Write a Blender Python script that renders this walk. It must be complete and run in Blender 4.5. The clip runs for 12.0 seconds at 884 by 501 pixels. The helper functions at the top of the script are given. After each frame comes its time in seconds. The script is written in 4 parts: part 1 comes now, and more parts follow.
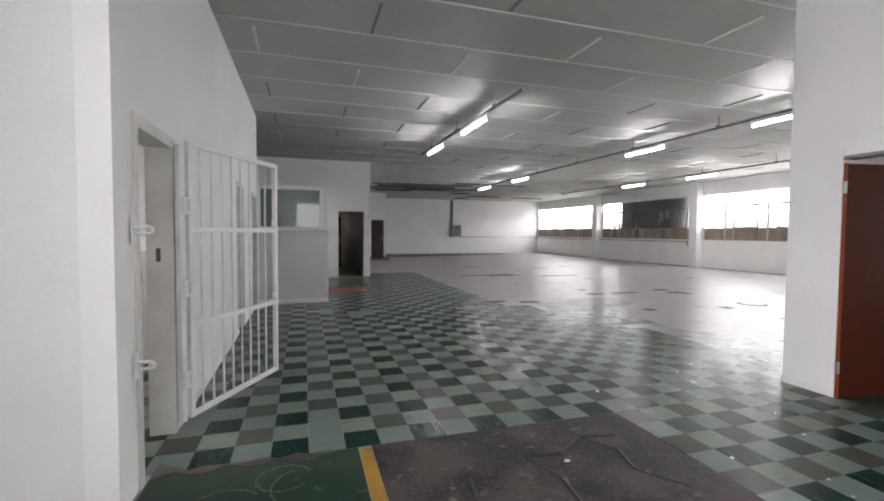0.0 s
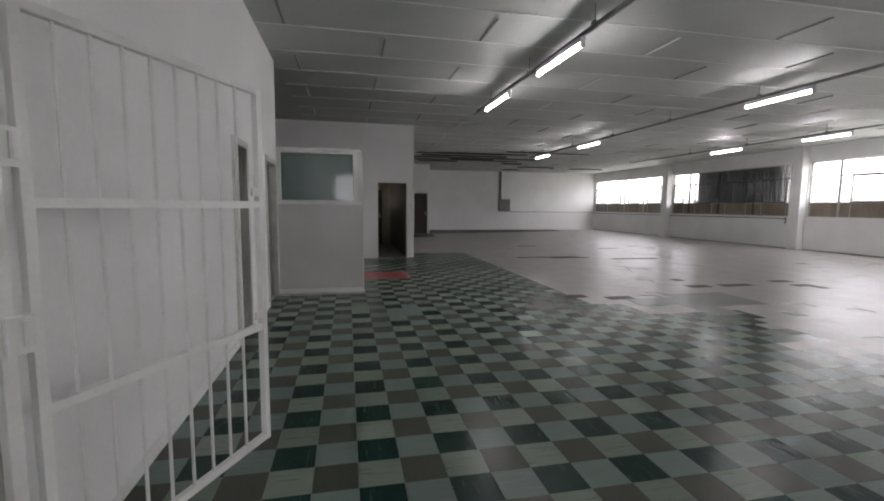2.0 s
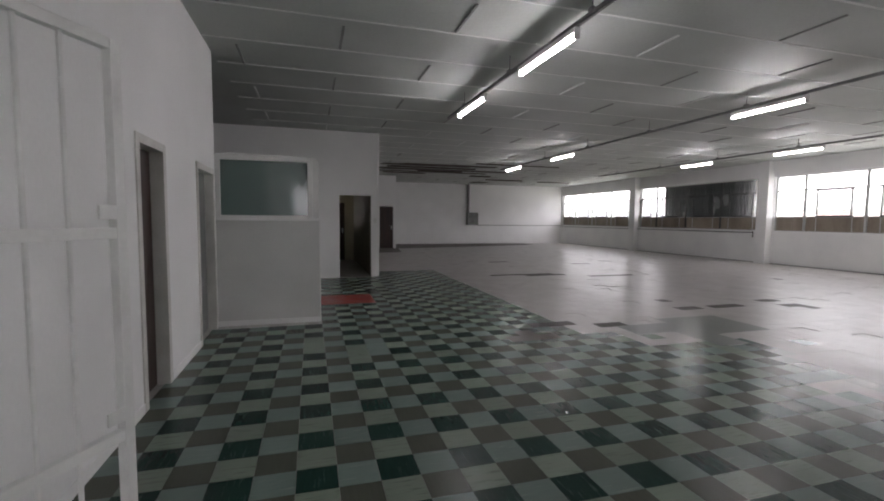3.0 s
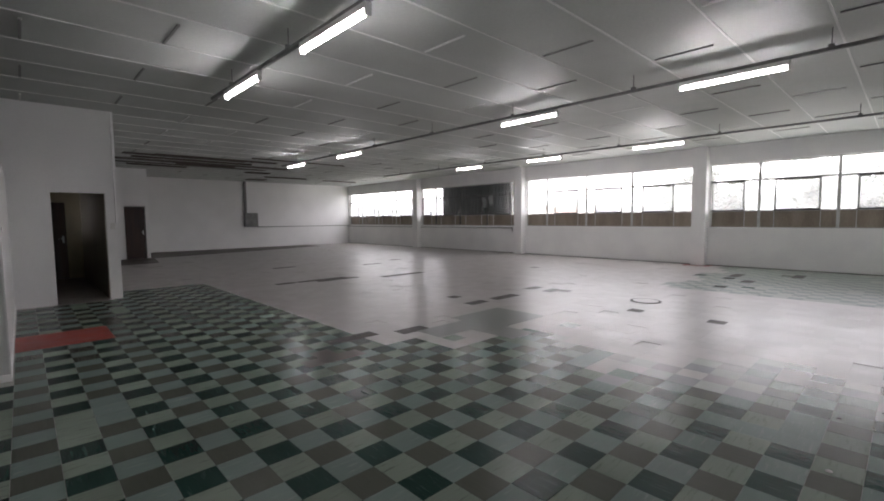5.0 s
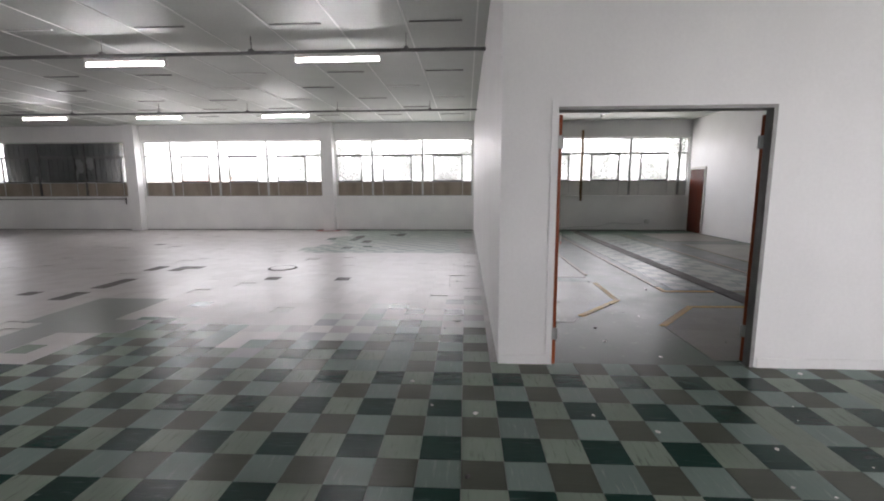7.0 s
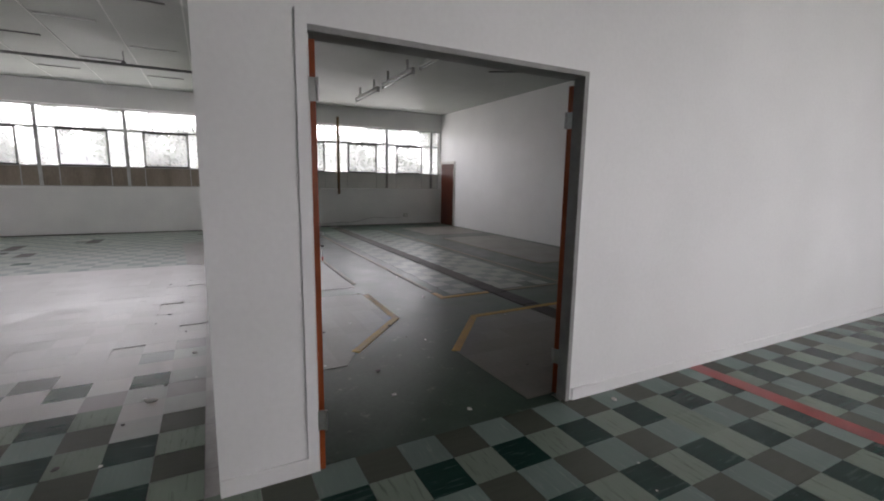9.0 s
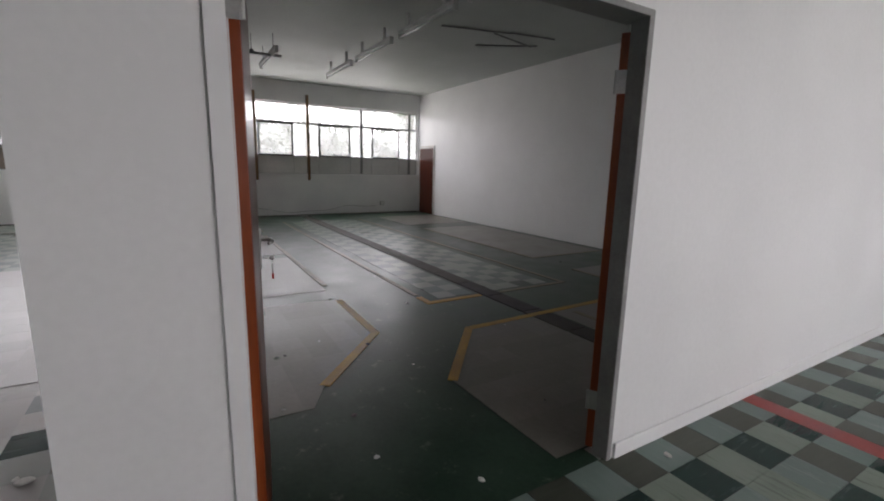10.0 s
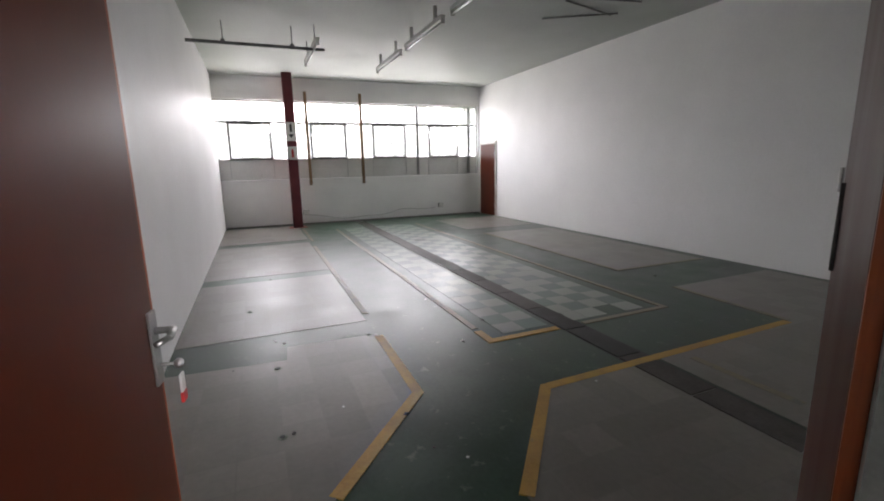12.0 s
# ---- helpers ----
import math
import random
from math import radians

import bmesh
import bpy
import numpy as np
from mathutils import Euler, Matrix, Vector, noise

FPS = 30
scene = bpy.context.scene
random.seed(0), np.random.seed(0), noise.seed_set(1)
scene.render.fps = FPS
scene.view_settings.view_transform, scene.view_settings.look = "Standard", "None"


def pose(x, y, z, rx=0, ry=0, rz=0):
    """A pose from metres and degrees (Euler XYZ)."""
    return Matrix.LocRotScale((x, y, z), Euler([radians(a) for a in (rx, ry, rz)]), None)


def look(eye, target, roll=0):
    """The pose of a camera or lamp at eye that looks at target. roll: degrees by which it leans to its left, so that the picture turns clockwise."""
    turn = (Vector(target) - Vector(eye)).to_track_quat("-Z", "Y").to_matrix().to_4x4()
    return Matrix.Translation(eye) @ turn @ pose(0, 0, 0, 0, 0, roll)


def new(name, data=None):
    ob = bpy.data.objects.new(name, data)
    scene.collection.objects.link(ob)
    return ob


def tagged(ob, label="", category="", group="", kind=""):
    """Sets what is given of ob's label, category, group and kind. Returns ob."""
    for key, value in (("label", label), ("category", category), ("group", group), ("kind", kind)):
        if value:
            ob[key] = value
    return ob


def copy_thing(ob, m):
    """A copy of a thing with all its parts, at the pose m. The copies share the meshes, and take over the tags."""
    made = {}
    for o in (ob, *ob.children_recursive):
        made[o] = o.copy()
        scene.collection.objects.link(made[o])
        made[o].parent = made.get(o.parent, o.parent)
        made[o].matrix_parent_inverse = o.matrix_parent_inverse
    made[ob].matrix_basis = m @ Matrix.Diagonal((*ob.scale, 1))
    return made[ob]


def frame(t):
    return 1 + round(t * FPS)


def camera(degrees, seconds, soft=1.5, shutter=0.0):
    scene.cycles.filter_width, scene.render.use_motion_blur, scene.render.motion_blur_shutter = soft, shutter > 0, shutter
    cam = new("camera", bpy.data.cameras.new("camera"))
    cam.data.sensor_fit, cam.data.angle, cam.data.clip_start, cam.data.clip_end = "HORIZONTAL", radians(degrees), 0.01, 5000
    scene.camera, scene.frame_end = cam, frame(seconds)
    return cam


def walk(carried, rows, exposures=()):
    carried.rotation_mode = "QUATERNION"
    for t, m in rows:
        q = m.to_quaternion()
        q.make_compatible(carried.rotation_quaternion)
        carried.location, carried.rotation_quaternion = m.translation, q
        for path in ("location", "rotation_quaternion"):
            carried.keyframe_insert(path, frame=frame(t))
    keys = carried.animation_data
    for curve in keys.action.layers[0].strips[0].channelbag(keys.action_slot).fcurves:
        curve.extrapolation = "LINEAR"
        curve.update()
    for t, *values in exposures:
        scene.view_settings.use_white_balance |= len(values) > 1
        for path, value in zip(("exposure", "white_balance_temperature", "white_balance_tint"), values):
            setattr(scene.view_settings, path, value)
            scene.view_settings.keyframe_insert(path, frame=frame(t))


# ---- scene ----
cam = camera(89.7, 12.0, soft=1.9)
PATH = [
    (0, (-4.347, -3.025, 1.398), (-3.753, -1.117, 1.317), 0.4),
    (0.5, (-4.267, -2.471, 1.399), (-3.723, -0.553, 1.242), -0.1),
    (1, (-4.242, -2.026, 1.382), (-3.75, -0.103, 1.139), 0.1),
    (1.5, (-4.236, -1.588, 1.395), (-3.789, 0.345, 1.141), 0.5),
    (2, (-4.134, -1.142, 1.404), (-3.72, 0.805, 1.207), 0.5),
    (2.5, (-4.071, -0.664, 1.43), (-3.625, 1.28, 1.278), 0.6),
    (4.5, (-3.75, 0.39, 1.508), (-2.578, 2.004, 1.363), -0.5),
    (5, (-3.738, 0.406, 1.501), (-2.367, 1.856, 1.357), -0.5),
    (5.5, (-3.735, 0.427, 1.525), (-2.151, 1.637, 1.361), -0.5),
    (6, (-3.69, 0.387, 1.498), (-1.903, 1.26, 1.303), -0.1),
    (6.5, (-3.604, 0.337, 1.461), (-1.682, 0.826, 1.221), 0.1),
    (7, (-3.561, 0.278, 1.463), (-1.584, 0.383, 1.179), -0.2),
    (7.5, (-3.36, 0.209, 1.455), (-1.394, 0.015, 1.141), -0.2),
    (9.5, (-1.606, -0.15, 1.412), (0.093, -1.154, 1.087), 1.4),
    (10, (-1.267, -0.299, 1.408), (0.422, -1.307, 1.042), 1.3),
    (10.5, (-0.978, -0.441, 1.395), (0.718, -1.414, 0.974), 0.6),
    (11, (-0.765, -0.555, 1.41), (0.959, -1.463, 0.961), -0.3),
    (11.5, (-0.533, -0.691, 1.418), (1.239, -1.514, 0.989), -1.0),
    (12, (-0.37, -0.826, 1.437), (1.444, -1.577, 1.057), -1.2),
]
EXPOSURES = [(0.0, 2.88), (1.5, 2.44), (2.5, 2.2), (4.5, 2.05), (5.5, 2.25), (7.0, 2.3), (7.5, 2.15), (9.5, 1.85), (10.5, 2.2), (11.2, 2.6), (12.0, 2.95)]
walk(cam, [(t, look(eye, target, roll)) for t, eye, target, roll in PATH], EXPOSURES)

# ---- light: overcast daylight through the windows, added lamps in their openings, lit fluorescent tubes in the hall ----
world = bpy.data.worlds.new("overcast_sky")
scene.world = world
world.use_nodes = True
wn, wl = world.node_tree.nodes, world.node_tree.links
sky = wn.new("ShaderNodeTexSky")
sky.sky_type, sky.sun_disc = "NISHITA", False
sky.sun_elevation, sky.sun_rotation = radians(71), radians(76)
sky.air_density, sky.dust_density = 1.0, 4.0
veil = wn.new("ShaderNodeMix")
veil.data_type = "RGBA"
veil.inputs[0].default_value = 0.75
veil.inputs[7].default_value = (24.8, 22.6, 23.7, 1)
wl.new(sky.outputs[0], veil.inputs[6])
wl.new(veil.outputs[2], wn["Background"].inputs[0])
SKY = 0.085
wn["Background"].inputs[1].default_value = SKY
sun = new("sun", bpy.data.lights.new("sun", "SUN"))
sun.data.energy, sun.data.angle, sun.data.color = 0.5, radians(30), (1.0, 0.97, 0.92)
sun.matrix_world = look((20, 5, 60), (0, 0, 0))
TUBE = 11.5          # strength of a lit fluorescent tube
SKYLIGHT = 5.0       # watts per square metre of an added lamp that stands in for sky light


def skylight(x, y0, y1, z0, z1, lean, turn, share=1.0):
    """An added area lamp in a window's opening, standing in for the sky's light and facing into the room."""
    lamp = bpy.data.lights.new("window_skylight", "AREA")
    lamp.shape, lamp.size, lamp.size_y = "RECTANGLE", y1 - y0, z1 - z0
    lamp.energy = share * SKYLIGHT * (y1 - y0) * (z1 - z0)
    lamp.color = (1.0, 0.93, 0.965)
    ob = new("window_skylight", lamp)
    ob.matrix_world = pose(x, (y0 + y1) / 2, (z0 + z1) / 2, 90 - lean, 0, turn)
    return ob



# ---- materials ----
def nodes_of(name):
    m = bpy.data.materials.new(name)
    m.use_nodes = True
    return m, m.node_tree.nodes, m.node_tree.links, m.node_tree.nodes["Principled BSDF"]


def surface(name, low, high, rough=(0.5, 0.7), scale=3.0, fine=60.0, bump=0.1, metal=0.0, stretch=(1, 1, 1), spots=None, contrast=(0.35, 0.65), shift=0.0, ior=1.5, grid=0.0, streaks=False):
    """Two colours mixed by coarse and fine noise, with roughness and relief; spots: (colour, scale, cover)."""
    m, n, l, b = nodes_of(name)
    mp = n.new("ShaderNodeMapping")
    mp.inputs["Scale"].default_value = stretch
    place = n.new("ShaderNodeNewGeometry")
    l.new(place.outputs["Position"], mp.inputs[0])
    a = n.new("ShaderNodeTexNoise")
    a.inputs["Scale"].default_value, a.inputs["Detail"].default_value = scale, 6
    f = n.new("ShaderNodeTexNoise")
    f.inputs["Scale"].default_value, f.inputs["Detail"].default_value = fine, 3
    l.new(mp.outputs[0], a.inputs["Vector"]), l.new(mp.outputs[0], f.inputs["Vector"])
    mix = n.new("ShaderNodeMath")
    mix.operation = "MULTIPLY_ADD"
    l.new(f.outputs[0], mix.inputs[0])
    mix.inputs[1].default_value = 0.35
    l.new(a.outputs[0], mix.inputs[2])
    ramp = n.new("ShaderNodeMapRange")
    ramp.inputs[1].default_value, ramp.inputs[2].default_value = contrast[0] + 0.17, contrast[1] + 0.17
    l.new(mix.outputs[0], ramp.inputs[0])
    col = n.new("ShaderNodeMix")
    col.data_type = "RGBA"
    col.inputs[6].default_value, col.inputs[7].default_value = (*low, 1), (*high, 1)
    l.new(ramp.outputs[0], col.inputs[0])
    out = col.outputs[2]
    if shift:
        info = n.new("ShaderNodeObjectInfo")
        isl = n.new("ShaderNodeNewGeometry")
        add = n.new("ShaderNodeMath")
        add.operation = "ADD"
        l.new(info.outputs["Random"], add.inputs[0]), l.new(isl.outputs["Random Per Island"], add.inputs[1])
        fr = n.new("ShaderNodeMath")
        fr.operation = "FRACT"
        l.new(add.outputs[0], fr.inputs[0])
        val = n.new("ShaderNodeMapRange")
        val.inputs[3].default_value, val.inputs[4].default_value = 1 - shift, 1 + shift
        l.new(fr.outputs[0], val.inputs[0])
        hsv = n.new("ShaderNodeHueSaturation")
        l.new(val.outputs[0], hsv.inputs["Value"]), l.new(out, hsv.inputs["Color"])
        out = hsv.outputs[0]
    if spots:
        sp = n.new("ShaderNodeTexNoise")
        sp.inputs["Scale"].default_value, sp.inputs["Detail"].default_value, sp.inputs["Roughness"].default_value = spots[1], 8, 0.65
        l.new(mp.outputs[0] if streaks else place.outputs["Position"], sp.inputs["Vector"])
        cut = n.new("ShaderNodeMapRange")
        cut.inputs[1].default_value, cut.inputs[2].default_value = 1 - spots[2] - 0.05, 1 - spots[2] + 0.05
        l.new(sp.outputs[0], cut.inputs[0])
        over = n.new("ShaderNodeMix")
        over.data_type = "RGBA"
        over.inputs[7].default_value = (*spots[0], 1)
        l.new(out, over.inputs[6]), l.new(cut.outputs[0], over.inputs[0])
        out = over.outputs[2]
    if grid:
        br = n.new("ShaderNodeTexBrick")
        br.offset = 0.0
        br.inputs["Color1"].default_value, br.inputs["Color2"].default_value, br.inputs["Mortar"].default_value = (1, 1, 1, 1), (0.80, 0.80, 0.79, 1), (1 - grid, 1 - grid, 1 - grid, 1)
        br.inputs["Scale"].default_value = 1
        br.inputs["Brick Width"].default_value = br.inputs["Row Height"].default_value = 0.2286
        br.inputs["Mortar Size"].default_value, br.inputs["Mortar Smooth"].default_value = 0.004, 0.3
        off = n.new("ShaderNodeVectorMath")
        off.inputs[1].default_value = (-0.0207, 0.1613, 0)
        l.new(place.outputs["Position"], off.inputs[0]), l.new(off.outputs[0], br.inputs["Vector"])
        gm = n.new("ShaderNodeMix")
        gm.data_type, gm.blend_type = "RGBA", "MULTIPLY"
        gm.inputs[0].default_value = 1.0
        l.new(out, gm.inputs[6]), l.new(br.outputs["Color"], gm.inputs[7])
        out = gm.outputs[2]
    l.new(out, b.inputs["Base Color"])
    rr = n.new("ShaderNodeMapRange")
    rr.inputs[1].default_value, rr.inputs[2].default_value = 0.3, 0.7
    rr.inputs[3].default_value, rr.inputs[4].default_value = rough
    l.new(a.outputs[0], rr.inputs[0]), l.new(rr.outputs[0], b.inputs["Roughness"])
    bp = n.new("ShaderNodeBump")
    bp.inputs["Strength"].default_value, bp.inputs["Distance"].default_value = bump, 0.01
    l.new(mix.outputs[0], bp.inputs["Height"]), l.new(bp.outputs[0], b.inputs["Normal"])
    b.inputs["Metallic"].default_value = metal
    b.inputs["IOR"].default_value = ior
    return m


def coursed(name, low, high, rough, length, height, groove):
    """White paint over brick or block courses: shallow relief of the joints."""
    m = surface(name, low, high, rough, 1.2, 40, 0.12)
    n, l = m.node_tree.nodes, m.node_tree.links
    b = n["Principled BSDF"]
    geo = n.new("ShaderNodeNewGeometry")
    sep, com = n.new("ShaderNodeSeparateXYZ"), n.new("ShaderNodeCombineXYZ")
    add = n.new("ShaderNodeMath")
    l.new(geo.outputs["Position"], sep.inputs[0])
    l.new(sep.outputs[0], add.inputs[0]), l.new(sep.outputs[1], add.inputs[1])
    l.new(add.outputs[0], com.inputs[0]), l.new(sep.outputs[2], com.inputs[1])
    br = n.new("ShaderNodeTexBrick")
    br.inputs["Color1"].default_value = br.inputs["Color2"].default_value = (1, 1, 1, 1)
    br.inputs["Mortar"].default_value = (0, 0, 0, 1)
    br.inputs["Scale"].default_value = 1
    br.inputs["Brick Width"].default_value, br.inputs["Row Height"].default_value = length, height
    br.inputs["Mortar Size"].default_value, br.inputs["Mortar Smooth"].default_value = 0.006, 0.6
    l.new(com.outputs[0], br.inputs["Vector"])
    bp = n.new("ShaderNodeBump")
    bp.inputs["Strength"].default_value, bp.inputs["Distance"].default_value = groove, 0.004
    old = b.inputs["Normal"].links[0].from_socket
    l.new(br.outputs["Color"], bp.inputs["Height"]), l.new(old, bp.inputs["Normal"]), l.new(bp.outputs[0], b.inputs["Normal"])
    return m


WALL = surface("white_wall_paint", (0.81, 0.81, 0.81), (0.87, 0.87, 0.87), (0.45, 0.6), 0.9, 35, 0.1)
BRICKWALL = coursed("white_painted_brick", (0.79, 0.79, 0.79), (0.86, 0.86, 0.85), (0.4, 0.6), 0.24, 0.085, 0.35)
FLATBRICK = coursed("thickly_painted_brick", (0.74, 0.74, 0.74), (0.80, 0.80, 0.80), (0.5, 0.65), 0.24, 0.085, 0.10)
# White booth panels with their shading put into a greyer base colour.
SHADEDWALL = surface("shaded_white_partition", (0.60, 0.60, 0.59), (0.68, 0.68, 0.67), (0.5, 0.65), 1.1, 45, 0.1)
CEIL = surface("ceiling_board_paint", (0.44, 0.465, 0.445), (0.53, 0.55, 0.53), (0.5, 0.7), 0.7, 30, 0.08)
STRIP = surface("white_cover_strip", (0.66, 0.67, 0.65), (0.75, 0.76, 0.74), (0.5, 0.7), 2, 50, 0.1)
DARKSTRIP = surface("grey_cover_strip", (0.20, 0.20, 0.195), (0.29, 0.29, 0.28), (0.6, 0.8), 2, 50, 0.1)
TILE_FINISH = dict(rough=(0.235, 0.27), scale=9, fine=70, bump=0.012, shift=0.09, contrast=(0.1, 0.9), ior=1.24)
TILES = [
    surface("dark_green_tile", (0.008, 0.029, 0.023), (0.014, 0.041, 0.033), stretch=(5, 0.6, 1), spots=((0.045, 0.080, 0.071), 8, 0.385), streaks=True, **TILE_FINISH),
    surface("pale_green_tile", (0.188, 0.230, 0.190), (0.222, 0.264, 0.220), stretch=(0.6, 5, 1), spots=((0.135, 0.165, 0.133), 8, 0.40), streaks=True, **TILE_FINISH),
    surface("blue_grey_tile", (0.155, 0.205, 0.188), (0.18, 0.230, 0.212), stretch=(0.6, 5, 1), spots=((0.23, 0.265, 0.245), 8, 0.385), streaks=True, **TILE_FINISH),
    surface("brown_grey_tile", (0.070, 0.077, 0.061), (0.088, 0.095, 0.076), stretch=(5, 0.6, 1), **TILE_FINISH),
]
WORN_FINISH = dict(rough=(0.28, 0.40), scale=1.9, fine=14, bump=0.03, shift=0.045, contrast=(0.1, 0.9), ior=1.5)
TILES += [
    surface("worn_grey_tile", (0.300, 0.284, 0.276), (0.375, 0.357, 0.348), **WORN_FINISH),
    surface("worn_pale_tile", (0.325, 0.309, 0.301), (0.405, 0.387, 0.378), **WORN_FINISH),
]
WORN_GLARE = dict(WORN_FINISH, rough=(0.28, 0.34), ior=1.42)
FLOORED = dict(rough=(0.30, 0.36), scale=5, fine=40, bump=0.0, shift=0.07, contrast=(0.1, 0.9), ior=1.4)
TILES += [
    surface("faded_teal_tile", (0.070, 0.110, 0.092), (0.092, 0.135, 0.115), **FLOORED),
    surface("faded_cream_tile", (0.175, 0.195, 0.170), (0.225, 0.245, 0.215), **FLOORED),
]
# Border tiles: both wear and the floor's window glare are in these colours.
TILES += [
    surface("worn_glare_dark_tile", (0.085, 0.105, 0.100), (0.135, 0.155, 0.148), **WORN_GLARE),
    surface("worn_glare_brown_tile", (0.150, 0.146, 0.134), (0.205, 0.198, 0.184), **WORN_GLARE),
    surface("worn_glare_pale_tile", (0.235, 0.250, 0.232), (0.300, 0.312, 0.292), **WORN_GLARE),
]
SCREED = surface("worn_pale_screed", (0.29, 0.278, 0.268), (0.42, 0.404, 0.392), (0.28, 0.42), 1.1, 26, 0.10, spots=((0.17, 0.155, 0.145), 1.7, 0.30), grid=0.25)
BLACKSCREED = surface("bare_dark_bitumen", (0.014, 0.012, 0.012), (0.088, 0.075, 0.071), (0.35, 0.75), 2.4, 40, 0.5, contrast=(0.40, 0.60), ior=1.3, spots=((0.17, 0.155, 0.14), 11, 0.36))
GREENPAINT = surface("dark_green_floor_paint", (0.011, 0.032, 0.018), (0.027, 0.056, 0.036), (0.28, 0.40), 2.6, 34, 0.06, ior=1.36, spots=((0.10, 0.125, 0.092), 8, 0.345))
GREYPAINT = surface("grey_floor_paint", (0.150, 0.138, 0.122), (0.235, 0.218, 0.196), (0.28, 0.42), 1.3, 28, 0.03, contrast=(0.2, 0.8), ior=1.42, grid=0.12)
YELLOW = surface("worn_yellow_line_paint", (0.34, 0.175, 0.018), (0.47, 0.265, 0.034), (0.35, 0.55), 5, 60, 0.1, spots=((0.2, 0.17, 0.1), 6, 0.30))
FADED = surface("nearly_worn_off_yellow_paint", (0.15, 0.132, 0.095), (0.23, 0.195, 0.12), (0.35, 0.55), 5, 60, 0.1, spots=((0.15, 0.145, 0.135), 5, 0.42))
BROWNFLOOR = surface("dark_brown_bare_floor", (0.055, 0.045, 0.038), (0.10, 0.085, 0.075), (0.4, 0.6), 1.2, 30, 0.15)
TAUPE = surface("grey_brown_corridor_paint", (0.14, 0.12, 0.095), (0.20, 0.175, 0.14), (0.5, 0.6), 1.5, 40, 0.1)
REDPAINT = surface("red_floor_paint", (0.22, 0.035, 0.030), (0.33, 0.055, 0.045), (0.3, 0.5), 4, 60, 0.1)
MAROON = surface("maroon_gloss_paint", (0.085, 0.008, 0.014), (0.13, 0.016, 0.022), (0.28, 0.4), 3, 60, 0.06)
DOORWOOD = surface("red_brown_varnished_wood", (0.047, 0.0098, 0.005), (0.074, 0.0158, 0.0075), (0.28, 0.34), 2.0, 25, 0.02, stretch=(3, 3, 0.5), contrast=(0.0, 1.0), spots=((0.24, 0.13, 0.10), 26, 0.225), ior=1.35)
DOOREDGE = surface("orange_varnished_lipping", (0.22, 0.042, 0.009), (0.34, 0.075, 0.016), (0.28, 0.45), 1.5, 14, 0.08, stretch=(8, 8, 0.6))
DARKDOOR = surface("dark_brown_door", (0.022, 0.010, 0.008), (0.045, 0.020, 0.014), (0.3, 0.5), 1.2, 12, 0.05, stretch=(6, 6, 0.7))
GATE = surface("white_gloss_steel_paint", (0.74, 0.74, 0.73), (0.82, 0.82, 0.81), (0.3, 0.45), 6, 60, 0.12)
FRAMEPAINT = surface("off_white_frame_paint", (0.58, 0.57, 0.54), (0.70, 0.69, 0.66), (0.35, 0.5), 3, 50, 0.12, spots=((0.4, 0.38, 0.35), 14, 0.24))
FRAMESTEEL = surface("grey_frame_steel", (0.24, 0.24, 0.235), (0.33, 0.33, 0.32), (0.35, 0.55), 5, 60, 0.1)
GREYSTEEL = surface("grey_primed_steel", (0.16, 0.165, 0.16), (0.24, 0.245, 0.24), (0.35, 0.55), 5, 60, 0.1)
STEEL = surface("brushed_steel", (0.42, 0.42, 0.42), (0.55, 0.55, 0.54), (0.28, 0.4), 8, 80, 0.05, metal=1.0)
BLACKSTEEL = surface("dark_window_steel", (0.045, 0.045, 0.045), (0.09, 0.09, 0.088), (0.4, 0.6), 6, 60, 0.1)
PALESTEEL = surface("grey_white_window_steel", (0.42, 0.43, 0.42), (0.55, 0.56, 0.55), (0.4, 0.6), 6, 60, 0.1)
TRUNK = surface("dusty_grey_trunking", (0.13, 0.13, 0.13), (0.22, 0.22, 0.215), (0.45, 0.6), 4, 50, 0.1)
LAMPBODY = surface("white_lamp_enamel", (0.62, 0.62, 0.60), (0.74, 0.74, 0.72), (0.35, 0.5), 5, 60, 0.05)
BROWNPANE = surface("tan_painted_pane", (0.20, 0.165, 0.130), (0.30, 0.255, 0.205), (0.4, 0.6), 1.4, 20, 0.06, stretch=(1, 2, 0.5))
WHITEPANE = surface("white_painted_pane", (0.55, 0.56, 0.54), (0.66, 0.66, 0.64), (0.4, 0.6), 1.4, 20, 0.06)
TIMBER = surface("brown_timber_strip", (0.13, 0.075, 0.030), (0.21, 0.13, 0.055), (0.45, 0.65), 2, 18, 0.1, stretch=(6, 6, 0.8))
CREAMTILE = surface("cream_glazed_tile", (0.60, 0.57, 0.50), (0.70, 0.67, 0.60), (0.12, 0.25), 3, 40, 0.03, shift=0.06)
GROUT = surface("grey_grout", (0.40, 0.38, 0.34), (0.5, 0.48, 0.44), (0.7, 0.9), 4, 60, 0.1)
CHANNEL = surface("worn_channel_steel", (0.055, 0.050, 0.046), (0.095, 0.088, 0.080), (0.5, 0.7), 4, 50, 0.2, ior=1.3)
GRATE = surface("dark_drain_steel", (0.010, 0.009, 0.009), (0.028, 0.025, 0.024), (0.5, 0.7), 4, 50, 0.2)
PLASTIC = surface("white_plastic", (0.66, 0.66, 0.63), (0.74, 0.74, 0.71), (0.3, 0.4), 5, 60, 0.03)
REDPLASTIC = surface("red_plastic", (0.45, 0.02, 0.02), (0.55, 0.035, 0.03), (0.3, 0.4), 5, 60, 0.03)
INK = surface("black_ink", (0.02, 0.02, 0.02), (0.03, 0.03, 0.03), (0.5, 0.6), 5, 60, 0.02)
